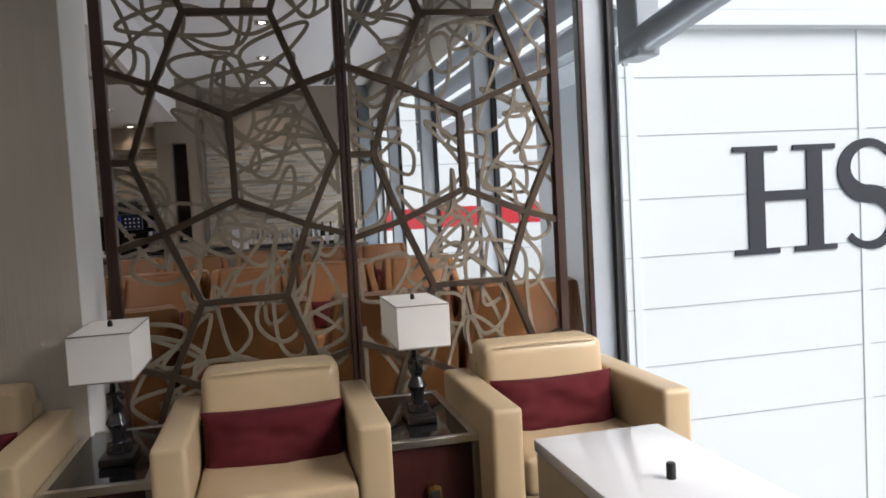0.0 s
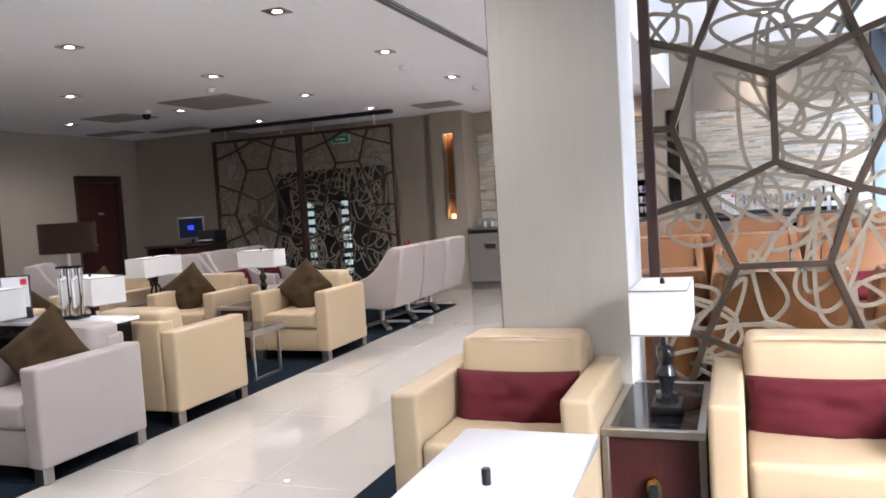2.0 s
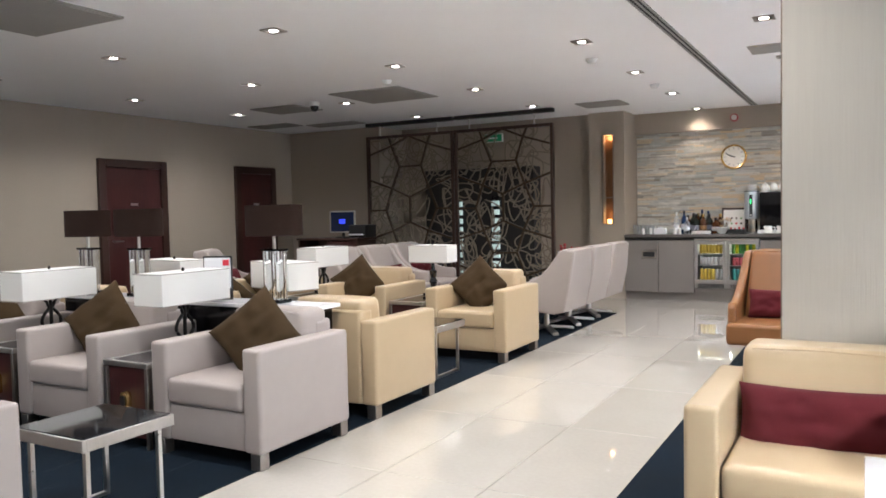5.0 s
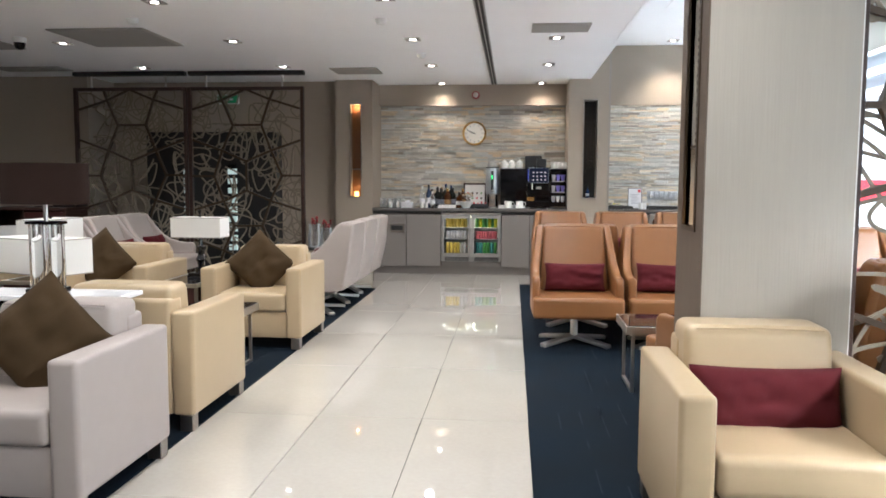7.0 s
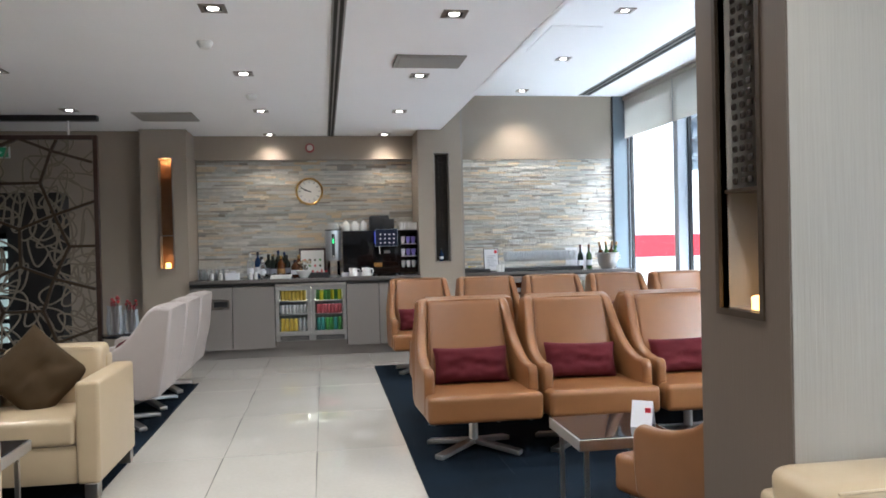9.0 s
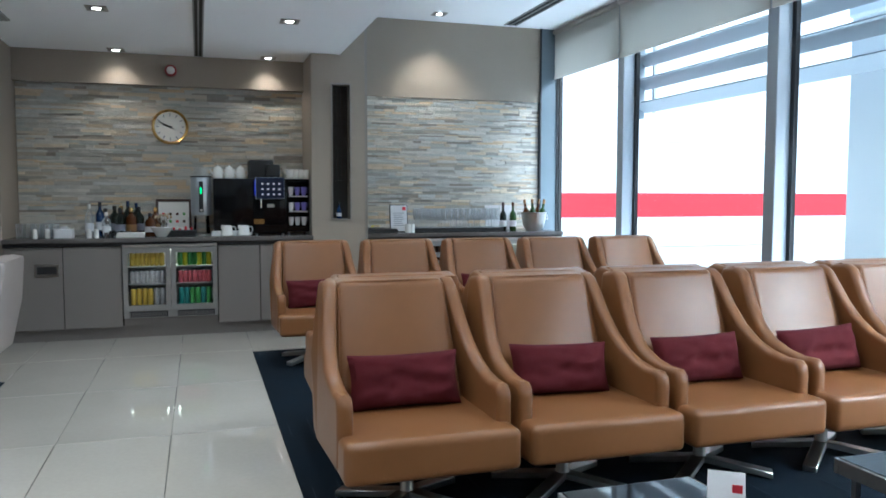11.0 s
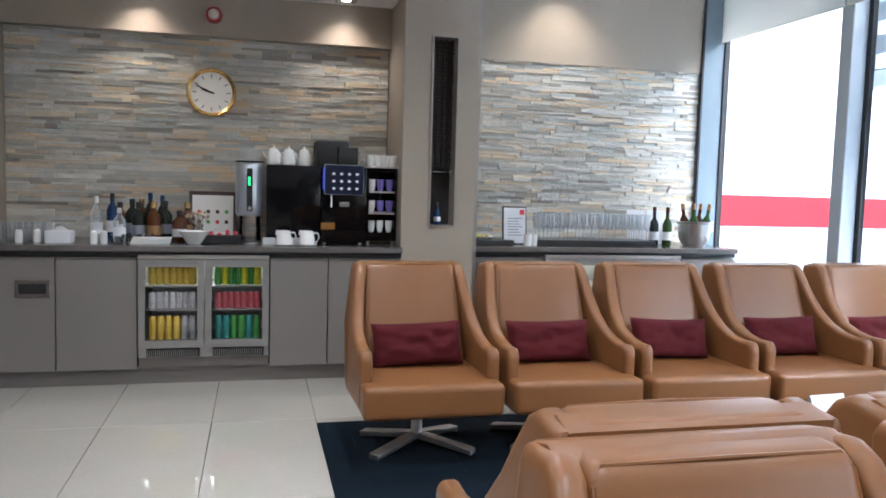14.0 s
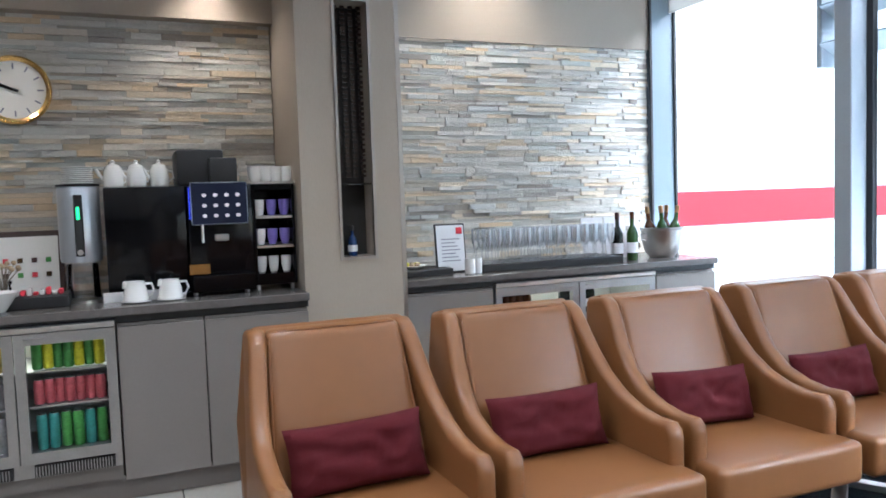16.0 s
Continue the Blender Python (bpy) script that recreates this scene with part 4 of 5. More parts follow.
def coffee_table(w, d, h, group):
    t = thing("coffee_table", "low coffee table with smoked glass top on steel sled frame", "table", group)
    f = None
    for lo, hi in (((-w / 2, -d / 2), (w / 2, -d / 2 + 0.02)), ((-w / 2, d / 2 - 0.02), (w / 2, d / 2)), ((-w / 2, -d / 2 + 0.02), (-w / 2 + 0.02, d / 2 - 0.02)), ((w / 2 - 0.02, -d / 2 + 0.02), (w / 2, d / 2 - 0.02))):
        f = box((lo[0], lo[1], h - 0.055), (hi[0], hi[1], h - 0.004), 0.002, 1, f)
    part("apron", f, M["chrome"], t)
    part("tabletop", box((-w / 2 + 0.01, -d / 2 + 0.01, h - 0.012), (w / 2 - 0.01, d / 2 - 0.01, h), 0.002, 1), M["smoked"], t)
    for x in (-w / 2 + 0.04, w / 2 - 0.06):
        for y in (-d / 2 + 0.04, d / 2 - 0.06):
            part("leg", box((x, y, 0.02), (x + 0.02, y + 0.02, h - 0.05)), M["chrome"], t)
        part("runner", box((x, -d / 2 + 0.04, 0.004), (x + 0.02, d / 2 - 0.04, 0.022)), M["chrome"], t)
    return t


place(coffee_table(0.47, 0.47, 0.43, "coffee tables"), [pose(-0.43, 5.6, 0), pose(0.62, 5.6, 0), pose(1.62, 5.6, 0), pose(0.7, 8.8, 0), pose(1.62, 8.8, 0), pose(-3.28, 2.56, 0), pose(-3.44, 5.78, 0), pose(-4.74, 5.78, 0), pose(-4.74, 2.62, 0)])


def white_table():
    t = thing("occasional_table", "white lacquered box table with a black knob on top", "table", "white tables")
    part("tabletop", box((-0.19, -0.34, 0.685), (0.19, 0.34, 0.72), 0.006, 2), M["lacquer"], t)
    part("body", box((-0.185, -0.335, 0.004), (0.185, 0.335, 0.683), 0.004, 1), M["cream"], t)
    part("knob", lathe([(0.011, 0.72), (0.011, 0.755), (0.009, 0.758)], 14, (0.0, -0.07, 0)), M["rubber"], t, "black knob")
    return t


place(white_table(), [pose(1.65, 2.1, 0), pose(-0.09, 2.08, 0)])


def tent_card(m, w=0.1, h=0.12):
    c = thing("tent_card", "small folded white card with a red corner mark", "card", "table cards", m)
    part("sheet", prism([(-0.05, 0), (0, h), (0.05, 0), (0.047, 0), (0, h - 0.006), (-0.047, 0)], -w / 2, w / 2, 0), M["paper"], c)
    part("mark", box((w / 2 - 0.035, -0.022, h - 0.06), (w / 2 - 0.008, -0.0185, h - 0.03)), M["red"], c)
    return c


tent_card(pose(-0.28, 5.55, 0.43, 0, 0, -35))
tent_card(pose(0.78, 8.83, 0.43, 0, 0, 4), 0.18, 0.1)
ms = thing("menu_stand", "upright acrylic stand with white sheet and red mark", "sign", "", pose(-4.19, 4.23, 0.75, 0, 0, 20))
part("holder", box((-0.105, -0.004, 0), (0.105, 0.004, 0.3), 0.002, 1), M["smoked"], ms)
part("sheet", box((-0.095, -0.008, 0.08), (0.095, -0.005, 0.29)), M["paper"], ms)
part("mark", box((0.04, -0.010, 0.235), (0.085, -0.0085, 0.275)), M["red"], ms)

# computer desk
dk = thing("desk", "dark wooden computer counter desk against the wall", "desk")
part("top", box((-8.2, 9.9, 0.92), (-7.02, 10.45, 0.955), 0.004, 1), M["wenge"], dk)
for a in (-8.18, -7.64, -7.08):
    part("side_panel", box((a, 9.92, 0), (a + 0.04, 10.43, 0.92), 0.003, 1), M["wenge"], dk)
part("back_panel", box((-8.14, 10.39, 0.05), (-7.08, 10.42, 0.92)), M["wenge"], dk)
part("shelf", box((-8.14, 9.96, 0.52), (-7.64, 10.39, 0.545), 0.003, 1), M["wenge"], dk)
part("drawer_front", box((-7.6, 9.925, 0.5), (-7.08, 9.945, 0.9), 0.003, 1), M["mahogany"], dk)
mo = thing("monitor", "black computer monitor with a dark blue screen", "monitor", "", pose(-7.45, 10.12, 0.955, 0, 0, 16))
part("foot", box((-0.1, -0.06, 0), (0.1, 0.08, 0.015), 0.005, 1), M["black"], mo)
part("neck", box((-0.02, 0.02, 0.015), (0.02, 0.05, 0.18)), M["black"], mo)
part("housing", box((-0.21, -0.01, 0.08), (0.21, 0.03, 0.42), 0.008, 2), M["chrome"], mo)
part("screen", box((-0.19, -0.014, 0.10), (0.19, -0.009, 0.40)), M["screen"], mo)
part("icon", box((-0.05, -0.017, 0.22), (0.05, -0.0145, 0.29)), M["blueled"], mo)
pr = thing("printer", "black desktop printer on the desk", "printer", "", pose(-7.16, 10.24, 0.955))
part("body", box((-0.16, -0.15, 0), (0.16, 0.15, 0.2), 0.02, 2), M["black"], pr)
part("tray", box((-0.12, -0.2, 0.04), (0.12, -0.14, 0.06), 0.004, 1), M["paper"], pr)
solid("paper_pack", box((-0.13, -0.1, 0), (0.13, 0.1, 0.17), 0.006, 2), M["china"], "white pack of paper on the desk shelf", "paper", "", pose(-7.88, 10.08, 0.545, 0, 0, 6))


# ---- bar ----
def counter_run(name, x0, x1, yf, yb, fronts, fx0, fx1, label):
    """A run of cabinets on a plinth; a gap is left for the bottle cooler."""
    setting(name + "_plinth", box((x0, yf + 0.09, 0), (x1, yb, 0.12)), M["cabinet"])
    for a, b in fronts:
        c = thing("base_cabinet", label, "cabinet", "bar cabinets")
        part("body", box((a + 0.004, yf + 0.04, 0.12), (b - 0.004, yb, 0.86)), M["cabinet"], c)
        part("door", box((a + 0.003, yf + 0.018, 0.115), (b - 0.003, yf + 0.038, 0.845), 0.003, 1), M["cabinet"], c)
    t = thing(name, "dark grey stone worktop along the bar", "worktop")
    part("slab", box((x0, yf - 0.01, 0.90), (x1, yb, 0.94), 0.004, 1), M["counter"], t)
    # black strip under the slab, the shade there put into its colour
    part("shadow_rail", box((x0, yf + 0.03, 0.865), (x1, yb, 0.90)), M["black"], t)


counter_run("bar_worktop", -3.355, -0.615, 11.38, 12.12, [(-3.355, -2.87), (-2.87, -2.375), (-1.525, -1.13), (-1.13, -0.615)], -2.37, -1.53, "grey lacquered base cabinet under the bar top")
counter_run("wine_worktop", -0.04, 2.2, 11.56, 12.28, [(-0.04, 0.53), (1.71, 2.2)], 0.54, 1.70, "grey lacquered base cabinet under the wine bar top")
vp = thing("wall_plate", "small dark metal vent plate on the cabinet front", "plate")
part("plate", box((-3.10, 11.388, 0.60), (-2.90, 11.397, 0.71), 0.002, 1), M["darksteel"], vp)
# raised black patch; the opening's shade is put into its colour
part("recess", box((-3.08, 11.384, 0.625), (-2.92, 11.389, 0.69)), M["black"], vp)


def ring_frame(x0, x1, z0, z1, side, foot, head, y0, y1):
    """One closed rectangular frame, standing in the xz plane."""
    bm = bmesh.new()
    outer, inner = ((x0, z0), (x1, z0), (x1, z1), (x0, z1)), ((x0 + side, z0 + foot), (x1 - side, z0 + foot), (x1 - side, z1 - head), (x0 + side, z1 - head))
    v = {(k, y): [bm.verts.new((x, y, z)) for x, z in pts] for k, pts in (("o", outer), ("i", inner)) for y in (y0, y1)}
    for i in range(4):
        j = (i + 1) % 4
        for a, b in ((("o", y0), ("i", y0)), (("i", y1), ("o", y1)), (("i", y0), ("i", y1)), (("o", y1), ("o", y0))):
            bm.faces.new((v[a][i], v[a][j], v[b][j], v[b][i]))
    bmesh.ops.recalc_face_normals(bm, faces=bm.faces[:])
    return bm


def cooler(name, x0, x1, yf, z0, z1, label):
    c = thing(name, label, "bottle cooler", "bottle coolers")
    yb = yf + 0.5
    bm = box((x0, yf + 0.05, z0), (x0 + 0.03, yb, z1))
    for lo, hi in (((x1 - 0.03, yf + 0.05, z0), (x1, yb, z1)), ((x0 + 0.03, yb - 0.03, z0), (x1 - 0.03, yb, z1)), ((x0 + 0.03, yf + 0.05, z0), (x1 - 0.03, yb - 0.03, z0 + 0.1)), ((x0 + 0.03, yf + 0.05, z1 - 0.05), (x1 - 0.03, yb - 0.03, z1))):
        bm = box(lo, hi, bm=bm)
    part("carcass", bm, M["coolersteel"], c)
    part("liner", box((x0 + 0.032, yb - 0.034, z0 + 0.102), (x1 - 0.032, yb - 0.031, z1 - 0.052)), M["whitepaint"], c, "white plastic inner liner")
    part("light_strip", box((x0 + 0.05, yb - 0.06, z1 - 0.085), (x1 - 0.05, yb - 0.035, z1 - 0.06)), M["fridgeglow"], c)
    part("top_rail", box((x0, yf - 0.005, z1 - 0.025), (x1, yf + 0.05, z1), 0.003, 1), M["chrome"], c)
    zs = (z0 + 0.105, z0 + 0.32, z0 + 0.48)
    for z in zs[1:]:
        part("wire_shelf", box((x0 + 0.03, yf + 0.07, z - 0.012), (x1 - 0.03, yb - 0.04, z - 0.004)), M["coolersteel"], c)
    xm = (x0 + x1) / 2
    for a, b in ((x0 + 0.002, xm - 0.003), (xm + 0.003, x1 - 0.002)):
        d = ring_frame(a, b, z0 + 0.07, z1 - 0.03, 0.042, 0.05, 0.05, yf, yf + 0.04)
        door = part("door", d, M["coolersteel"], c)
        g = part("pane", box((a + 0.042, yf + 0.015, z0 + 0.12), (b - 0.042, yf + 0.02, z1 - 0.08)), M["pane"], door)
        g.visible_shadow = False
        e = b - 0.13 if a < xm - 0.1 and b < xm else a + 0.04
        part("handle", box((e, yf - 0.012, z1 - 0.055), (e + 0.09, yf, z1 - 0.043), 0.003, 1), M["coolersteel"], door)
        gr = part("grille", box((a + 0.05, yf + 0.008, z0 + 0.008), (b - 0.03, yf + 0.03, z0 + 0.06)), M["black"], c)
        n = 26
        for i in range(n):
            u = a + 0.055 + (b - a - 0.09) * i / n
            part("fin", box((u, yf + 0.002, z0 + 0.012), (u + 0.004, yf + 0.01, z0 + 0.056)), M["coolersteel"], gr)
    part("kick_panel", box((x0, yf + 0.03, z0), (x1, yf + 0.045, z0 + 0.066)), M["coolersteel"], c)
    part("base_rail", box((x0, yf + 0.05, 0.12), (x1, yb, z0 - 0.002)), M["cabinet"], c)
    return zs


def can(material, m, r=0.03, h=0.12, label="drink can in the lit cooler"):
    c = thing("drink_can", label, "can", "cooler cans", m)
    part("body", lathe([(r * 0.8, 0), (r, 0.008), (r, h - 0.016), (r * 0.78, h - 0.002)], 14), material, c)
    part("lid", lathe([(r * 0.76, h - 0.003), (r * 0.72, h)], 14), M["chrome"], c)
    return c


CX0, CX1, CYF = -2.37, -1.53, 11.375
z_low, z_mid, z_top = cooler("bottle_cooler", CX0, CX1, CYF, 0.19, 0.88, "steel double door bottle cooler with lit shelves of cans")
protos = {}
def rowcans(xa, xb, z, kinds, h):
    n = len(kinds)
    for i, k in enumerate(kinds):
        m = pose(xa + (xb - xa) * (i + 0.5) / n, CYF + 0.115 + 0.006 * ((i * 7) % 3), z, 0, 0, 37 * i)
        if (k, h) in protos:
            copy_thing(protos[k, h], m)
        else:
            protos[k, h] = can(M["can_" + k], m, 0.0245, h, k.replace("lime", "yellow and green").replace("teal", "blue-green") + " drink can on a lit cooler shelf")


xa, xb, xc, xd = CX0 + 0.055, (CX0 + CX1) / 2 - 0.06, (CX0 + CX1) / 2 + 0.06, CX1 - 0.055
rowcans(xa, xb, z_top, ["yellow"] * 7, 0.125)
rowcans(xa, xb, z_mid - 0.003, ["silver"] * 7, 0.115)
rowcans(xa, xb, z_low, ["yellow"] * 4 + ["silver"] * 2, 0.165)
rowcans(xc, xd, z_top, ["green", "lime", "green", "green", "lime", "green", "lime"], 0.13)
rowcans(xc, xd, z_mid - 0.003, ["red"] * 7, 0.115)
rowcans(xc, xd, z_low, ["teal", "teal", "green", "green", "teal", "green"], 0.165)
w_low, w_mid, w_top = cooler("bottle_cooler", 0.54, 1.70, 11.575, 0.15, 0.88, "steel double door wine cooler with bottles inside")


def bottle(r, h, glass, cap, label, m, tag=True, neck=0.28):
    b = thing("bottle", label, "bottle", "bar bottles", m)
    s = h * (1 - neck - 0.16)
    part("body", lathe([(r * 0.9, 0), (r, 0.01), (r, s), (r * 0.75, s + h * 0.08), (r * 0.36, s + h * 0.16), (r * 0.34, h * 0.93), (r * 0.36, h * 0.95)], 16), glass, b)
    part("cap", lathe([(r * 0.4, h * 0.86), (r * 0.4, h), (r * 0.3, h + 0.003)], 12), cap, b)
    if tag:
        part("label", lathe([(r + 0.0012, s * 0.28), (r + 0.0012, s * 0.66)], 16), M["paper"] if tag is True else tag, b)
    return b


TOP = 0.94
rng = random.Random(3)
kinds = [("flute", "china", "clear glass spirit bottle with white label and cap", "paper"), ("wineglass", "bluebottle", "dark spirit bottle with a blue cap", "ink"), ("wineglass", "black", "black square spirit bottle with dark label", "ink"), ("amber", "gold", "amber whisky bottle with gold cap", "foil"), ("bluebottle", "black", "dark blue spirit bottle", "paper"), ("amber", "black", "brown liqueur bottle with white label", "paper")]
spots = [(-2.68, 11.72, 0.32, 0), (-2.60, 11.85, 0.34, 4), (-2.53, 11.70, 0.24, 0), (-2.47, 11.86, 0.33, 2), (-2.41, 11.74, 0.31, 2), (-2.35, 11.87, 0.35, 1), (-2.31, 11.72, 0.31, 3), (-2.25, 11.86, 0.32, 2), (-2.14, 11.72, 0.25, 5), (-2.10, 11.86, 0.31, 3), (-2.56, 11.92, 0.3, 5), (-2.42, 11.95, 0.33, 3), (-2.28, 11.96, 0.33, 1)]
for x, y, h, k in spots:
    g, cp, lb, tg = kinds[k]
    bottle((0.047 if k in (2, 3, 5) else 0.037) + 0.004 * rng.random(), h * (0.88 if k in (2, 3, 5) else 0.96), M[g], M[cp], lb + " on the bar", pose(x, y, TOP, 0, 0, rng.uniform(0, 90)), M[tg], 0.2)


def cup(m, r=0.042, h=0.07, label="white china cup", handle=True, material=None, group="cups"):
    c = thing("cup", label, "cup", group, m)
    part("bowl", lathe([(r * 0.55, 0), (r * 0.7, 0.006), (r * 0.95, h * 0.5), (r, h), (r * 0.93, h), (r * 0.85, h * 0.45), (r * 0.5, 0.012)], 18), material or M["china"], c)
    if handle:
        part("handle", tube([(r * 0.9, 0, h * 0.8), (r * 1.35, 0, h * 0.85), (r * 1.55, 0, h * 0.55), (r * 1.3, 0, h * 0.25), (r * 0.8, 0, h * 0.25)], 0.005, 8), material or M["china"], c)
    return c


def jug(m, label="white china milk jug on a saucer"):
    c = thing("milk_jug", label, "jug", "milk jugs", m)
    part("body", lathe([(0.05, 0), (0.058, 0.01), (0.052, 0.06), (0.042, 0.095), (0.044, 0.1), (0.038, 0.098), (0.046, 0.05), (0.04, 0.01)], 18), M["china"], c)
    part("spout", lathe([(0.016, 0), (0.012, 0.03), (0.004, 0.035)], 10, (-0.045, 0, 0.07)), M["china"], c)
    part("handle", tube([(0.04, 0, 0.085), (0.075, 0, 0.085), (0.085, 0, 0.055), (0.07, 0, 0.025), (0.05, 0, 0.02)], 0.006, 8), M["china"], c)
    part("saucer", lathe([(0.04, -0.002), (0.07, 0.004), (0.07, 0.007), (0.03, 0.004)], 20), M["china"], c)
    return c


def teapot(m):
    c = thing("teapot", "white china teapot with lid on the coffee machine", "teapot", "teapots", m)
    part("body", lathe([(0.035, 0), (0.048, 0.01), (0.05, 0.05), (0.045, 0.09), (0.036, 0.105)], 18), M["china"], c)
    part("lid", lathe([(0.038, 0.105), (0.03, 0.118), (0.012, 0.124), (0.009, 0.132), (0.012, 0.14), (0.003, 0.146)], 14), M["china"], c)
    part("spout", tube([(-0.042, 0, 0.045), (-0.065, 0, 0.07), (-0.08, 0, 0.1)], 0.009, 8), M["china"], c)
    part("handle", tube([(0.04, 0, 0.09), (0.07, 0, 0.085), (0.075, 0, 0.05), (0.046, 0, 0.025)], 0.005, 8), M["china"], c)
    return c


# coffee machine
cm = thing("coffee_machine", "black gloss coffee machine with a touch screen", "coffee machine")
part("milk_unit", box((-1.55, 11.62, TOP + 0.02), (-1.17, 12.06, 1.50), 0.006, 2), M["blackgloss"], cm)
part("body", box((-1.165, 11.60, TOP + 0.02), (-0.845, 12.06, 1.50), 0.006, 2), M["blackgloss"], cm)
part("hopper", box((-1.2, 11.72, 1.50), (-0.96, 12.0, 1.69), 0.02, 2), M["black"], cm)
part("hopper_box", box((-1.04, 11.68, 1.50), (-0.9, 11.9, 1.645), 0.01, 2), M["black"], cm)
ts = part("touch_screen", box((-1.15, 11.575, 1.30), (-0.87, 11.60, 1.515), 0.006, 2), M["alu"], cm)
part("display", box((-1.146, 11.570, 1.304), (-0.874, 11.576, 1.511)), M["screen"], ts)
for i in range(4):
    for j in range(3):
        part("icon", lathe([(0.010, 0), (0.012, 0.003)], 10, squash=0.8), M["icon"], ts).matrix_local = pose(-1.085 + 0.055 * i, 11.5695, 1.345 + 0.052 * j, 90)
part("blue_light", box((-1.158, 11.580, 1.33), (-1.1545, 11.598, 1.49)), M["blueled"], cm)
part("spout", tube([(-1.10, 11.57, 1.30), (-1.10, 11.57, 1.21)], 0.007, 8), M["chrome"], cm)
part("outlet", box((-1.04, 11.57, 1.215), (-0.97, 11.61, 1.25), 0.006, 1), M["chrome"], cm)
part("plate", box((-1.17, 11.592, 1.05), (-1.07, 11.599, 1.10)), M["gold"], cm, "brass plate")
part("drip_tray", box((-1.16, 11.55, TOP + 0.02), (-0.85, 11.62, 1.045), 0.004, 1), M["blackgloss"], cm)
for x in (-1.52, -1.2, -1.14, -0.88):
    part("foot", lathe([(0.012, 0), (0.012, 0.025)], 10, (x, 11.66, TOP)), M["chrome"], cm)
for i in range(3):
    teapot(pose(-1.50 + 0.11 * i, 11.82, 1.50, 0, 0, 8 * i))
ck = thing("cup_rack", "black cup warmer with three shelves of cups", "rack")
for nm, lo, hi in (("side", (-0.84, 11.62, TOP + 0.03), (-0.825, 12.0, 1.50)), ("side", (-0.635, 11.62, TOP + 0.03), (-0.62, 12.0, 1.50)), ("back", (-0.825, 11.98, TOP + 0.03), (-0.635, 12.0, 1.50)), ("top", (-0.825, 11.62, 1.47), (-0.635, 11.98, 1.50)), ("base", (-0.825, 11.62, TOP + 0.03), (-0.635, 11.98, TOP + 0.09))):
    part(nm, box(lo, hi, 0.002, 1), M["blackgloss"], ck)
for z in (1.165, 1.32):
    part("shelf", box((-0.825, 11.615, z), (-0.635, 11.98, z + 0.012)), M["chrome"], ck)
part("top_rim", box((-0.845, 11.61, 1.50), (-0.615, 12.0, 1.512), 0.003, 1), M["chrome"], ck)
for x in (-0.82, -0.64):
    part("foot", lathe([(0.01, 0), (0.01, 0.03)], 10, (x, 11.66, TOP)), M["chrome"], ck)
for z in (TOP + 0.092, 1.179, 1.334):
    for i in range(3):
        pm = M["purple"] if z > 1.1 and i != 0 else M["china"]
        cup(pose(-0.795 + 0.065 * i, 11.68 + 0.012 * (i % 2), z, 0, 0, -60 + 20 * i), 0.028, 0.085, "paper takeaway cup in the cup rack" if pm is M["china"] else "purple takeaway cup in the cup rack", False, pm, "takeaway cups")
for i in range(4):
    cup(pose(-0.80 + 0.055 * i, 11.74, 1.512, 0, 0, -20), 0.04, 0.085, "white china mug on top of the cup rack", group="mugs")
dp = thing("water_dispenser", "tall steel hot water dispenser with black front strip", "dispenser")
part("body", lathe([(0.092, 0.20), (0.097, 0.22), (0.097, 0.56), (0.09, 0.572)], 28, (-1.665, 11.74, TOP)), M["dispenser"], dp)
part("front_strip", box((-1.685, 11.634, TOP + 0.23), (-1.645, 11.66, TOP + 0.53), 0.004, 1), M["black"], dp)
part("display", box((-1.674, 11.631, TOP + 0.41), (-1.660, 11.635, TOP + 0.47)), M["greenled"], dp)
part("button", lathe([(0.014, 0), (0.014, 0.006)], 14), M["chrome"], dp).matrix_local = pose(-1.665, 11.634, TOP + 0.25, 90)
part("jug", lathe([(0.075, 0.01), (0.078, 0.02), (0.072, 0.19), (0.068, 0.19), (0.072, 0.025)], 22, (-1.665, 11.74, TOP)), M["glassware"], dp, "clear glass jug")
part("base", lathe([(0.095, 0), (0.095, 0.012)], 24, (-1.665, 11.74, TOP)), M["chrome"], dp)
part("lid", lathe([(0.1, 0.572), (0.1, 0.582)], 24, (-1.665, 11.74, TOP)), M["black"], dp)
for i in range(9):
    solid("saucer", lathe([(0.03, 0), (0.075, 0.006), (0.075, 0.009), (0.03, 0.004)], 22), M["china"], "white china saucer in a stack on the dispenser", "saucer", "stacked saucers", pose(-1.665 + 0.003 * math.sin(i * 2), 11.74, TOP + 0.582 + 0.0095 * i))
jug(pose(-1.43, 11.52, TOP + 0.003, 0, 0, 10)), jug(pose(-1.27, 11.52, TOP + 0.003, 0, 0, 5))
for x in (-1.53, -1.35):
    solid("name_card", box((-0.045, -0.003, 0), (0.045, 0.003, 0.05), 0.001, 1), M["paper"], "small white label card on the bar", "card", "label cards", pose(x, 11.58, TOP, 0, 0, 0))
pf = thing("picture_frame", "dark framed display sheet with coloured squares", "picture frame", "", pose(-1.93, 11.96, TOP, -8))
part("frame", box((-0.17, -0.008, 0), (0.17, 0.012, 0.36), 0.004, 1), M["wenge"], pf)
part("sheet", box((-0.145, -0.012, 0.03), (0.145, -0.0085, 0.33)), M["china"], pf)
for i in range(4):
    for j in range(2):
        part("square", box((-0.11 + 0.065 * i, -0.0145, 0.12 + 0.075 * j), (-0.085 + 0.065 * i, -0.0125, 0.145 + 0.075 * j)), (M["mahogany"], M["can_green"], M["red"], M["brown"])[(i + 2 * j) % 4], pf)
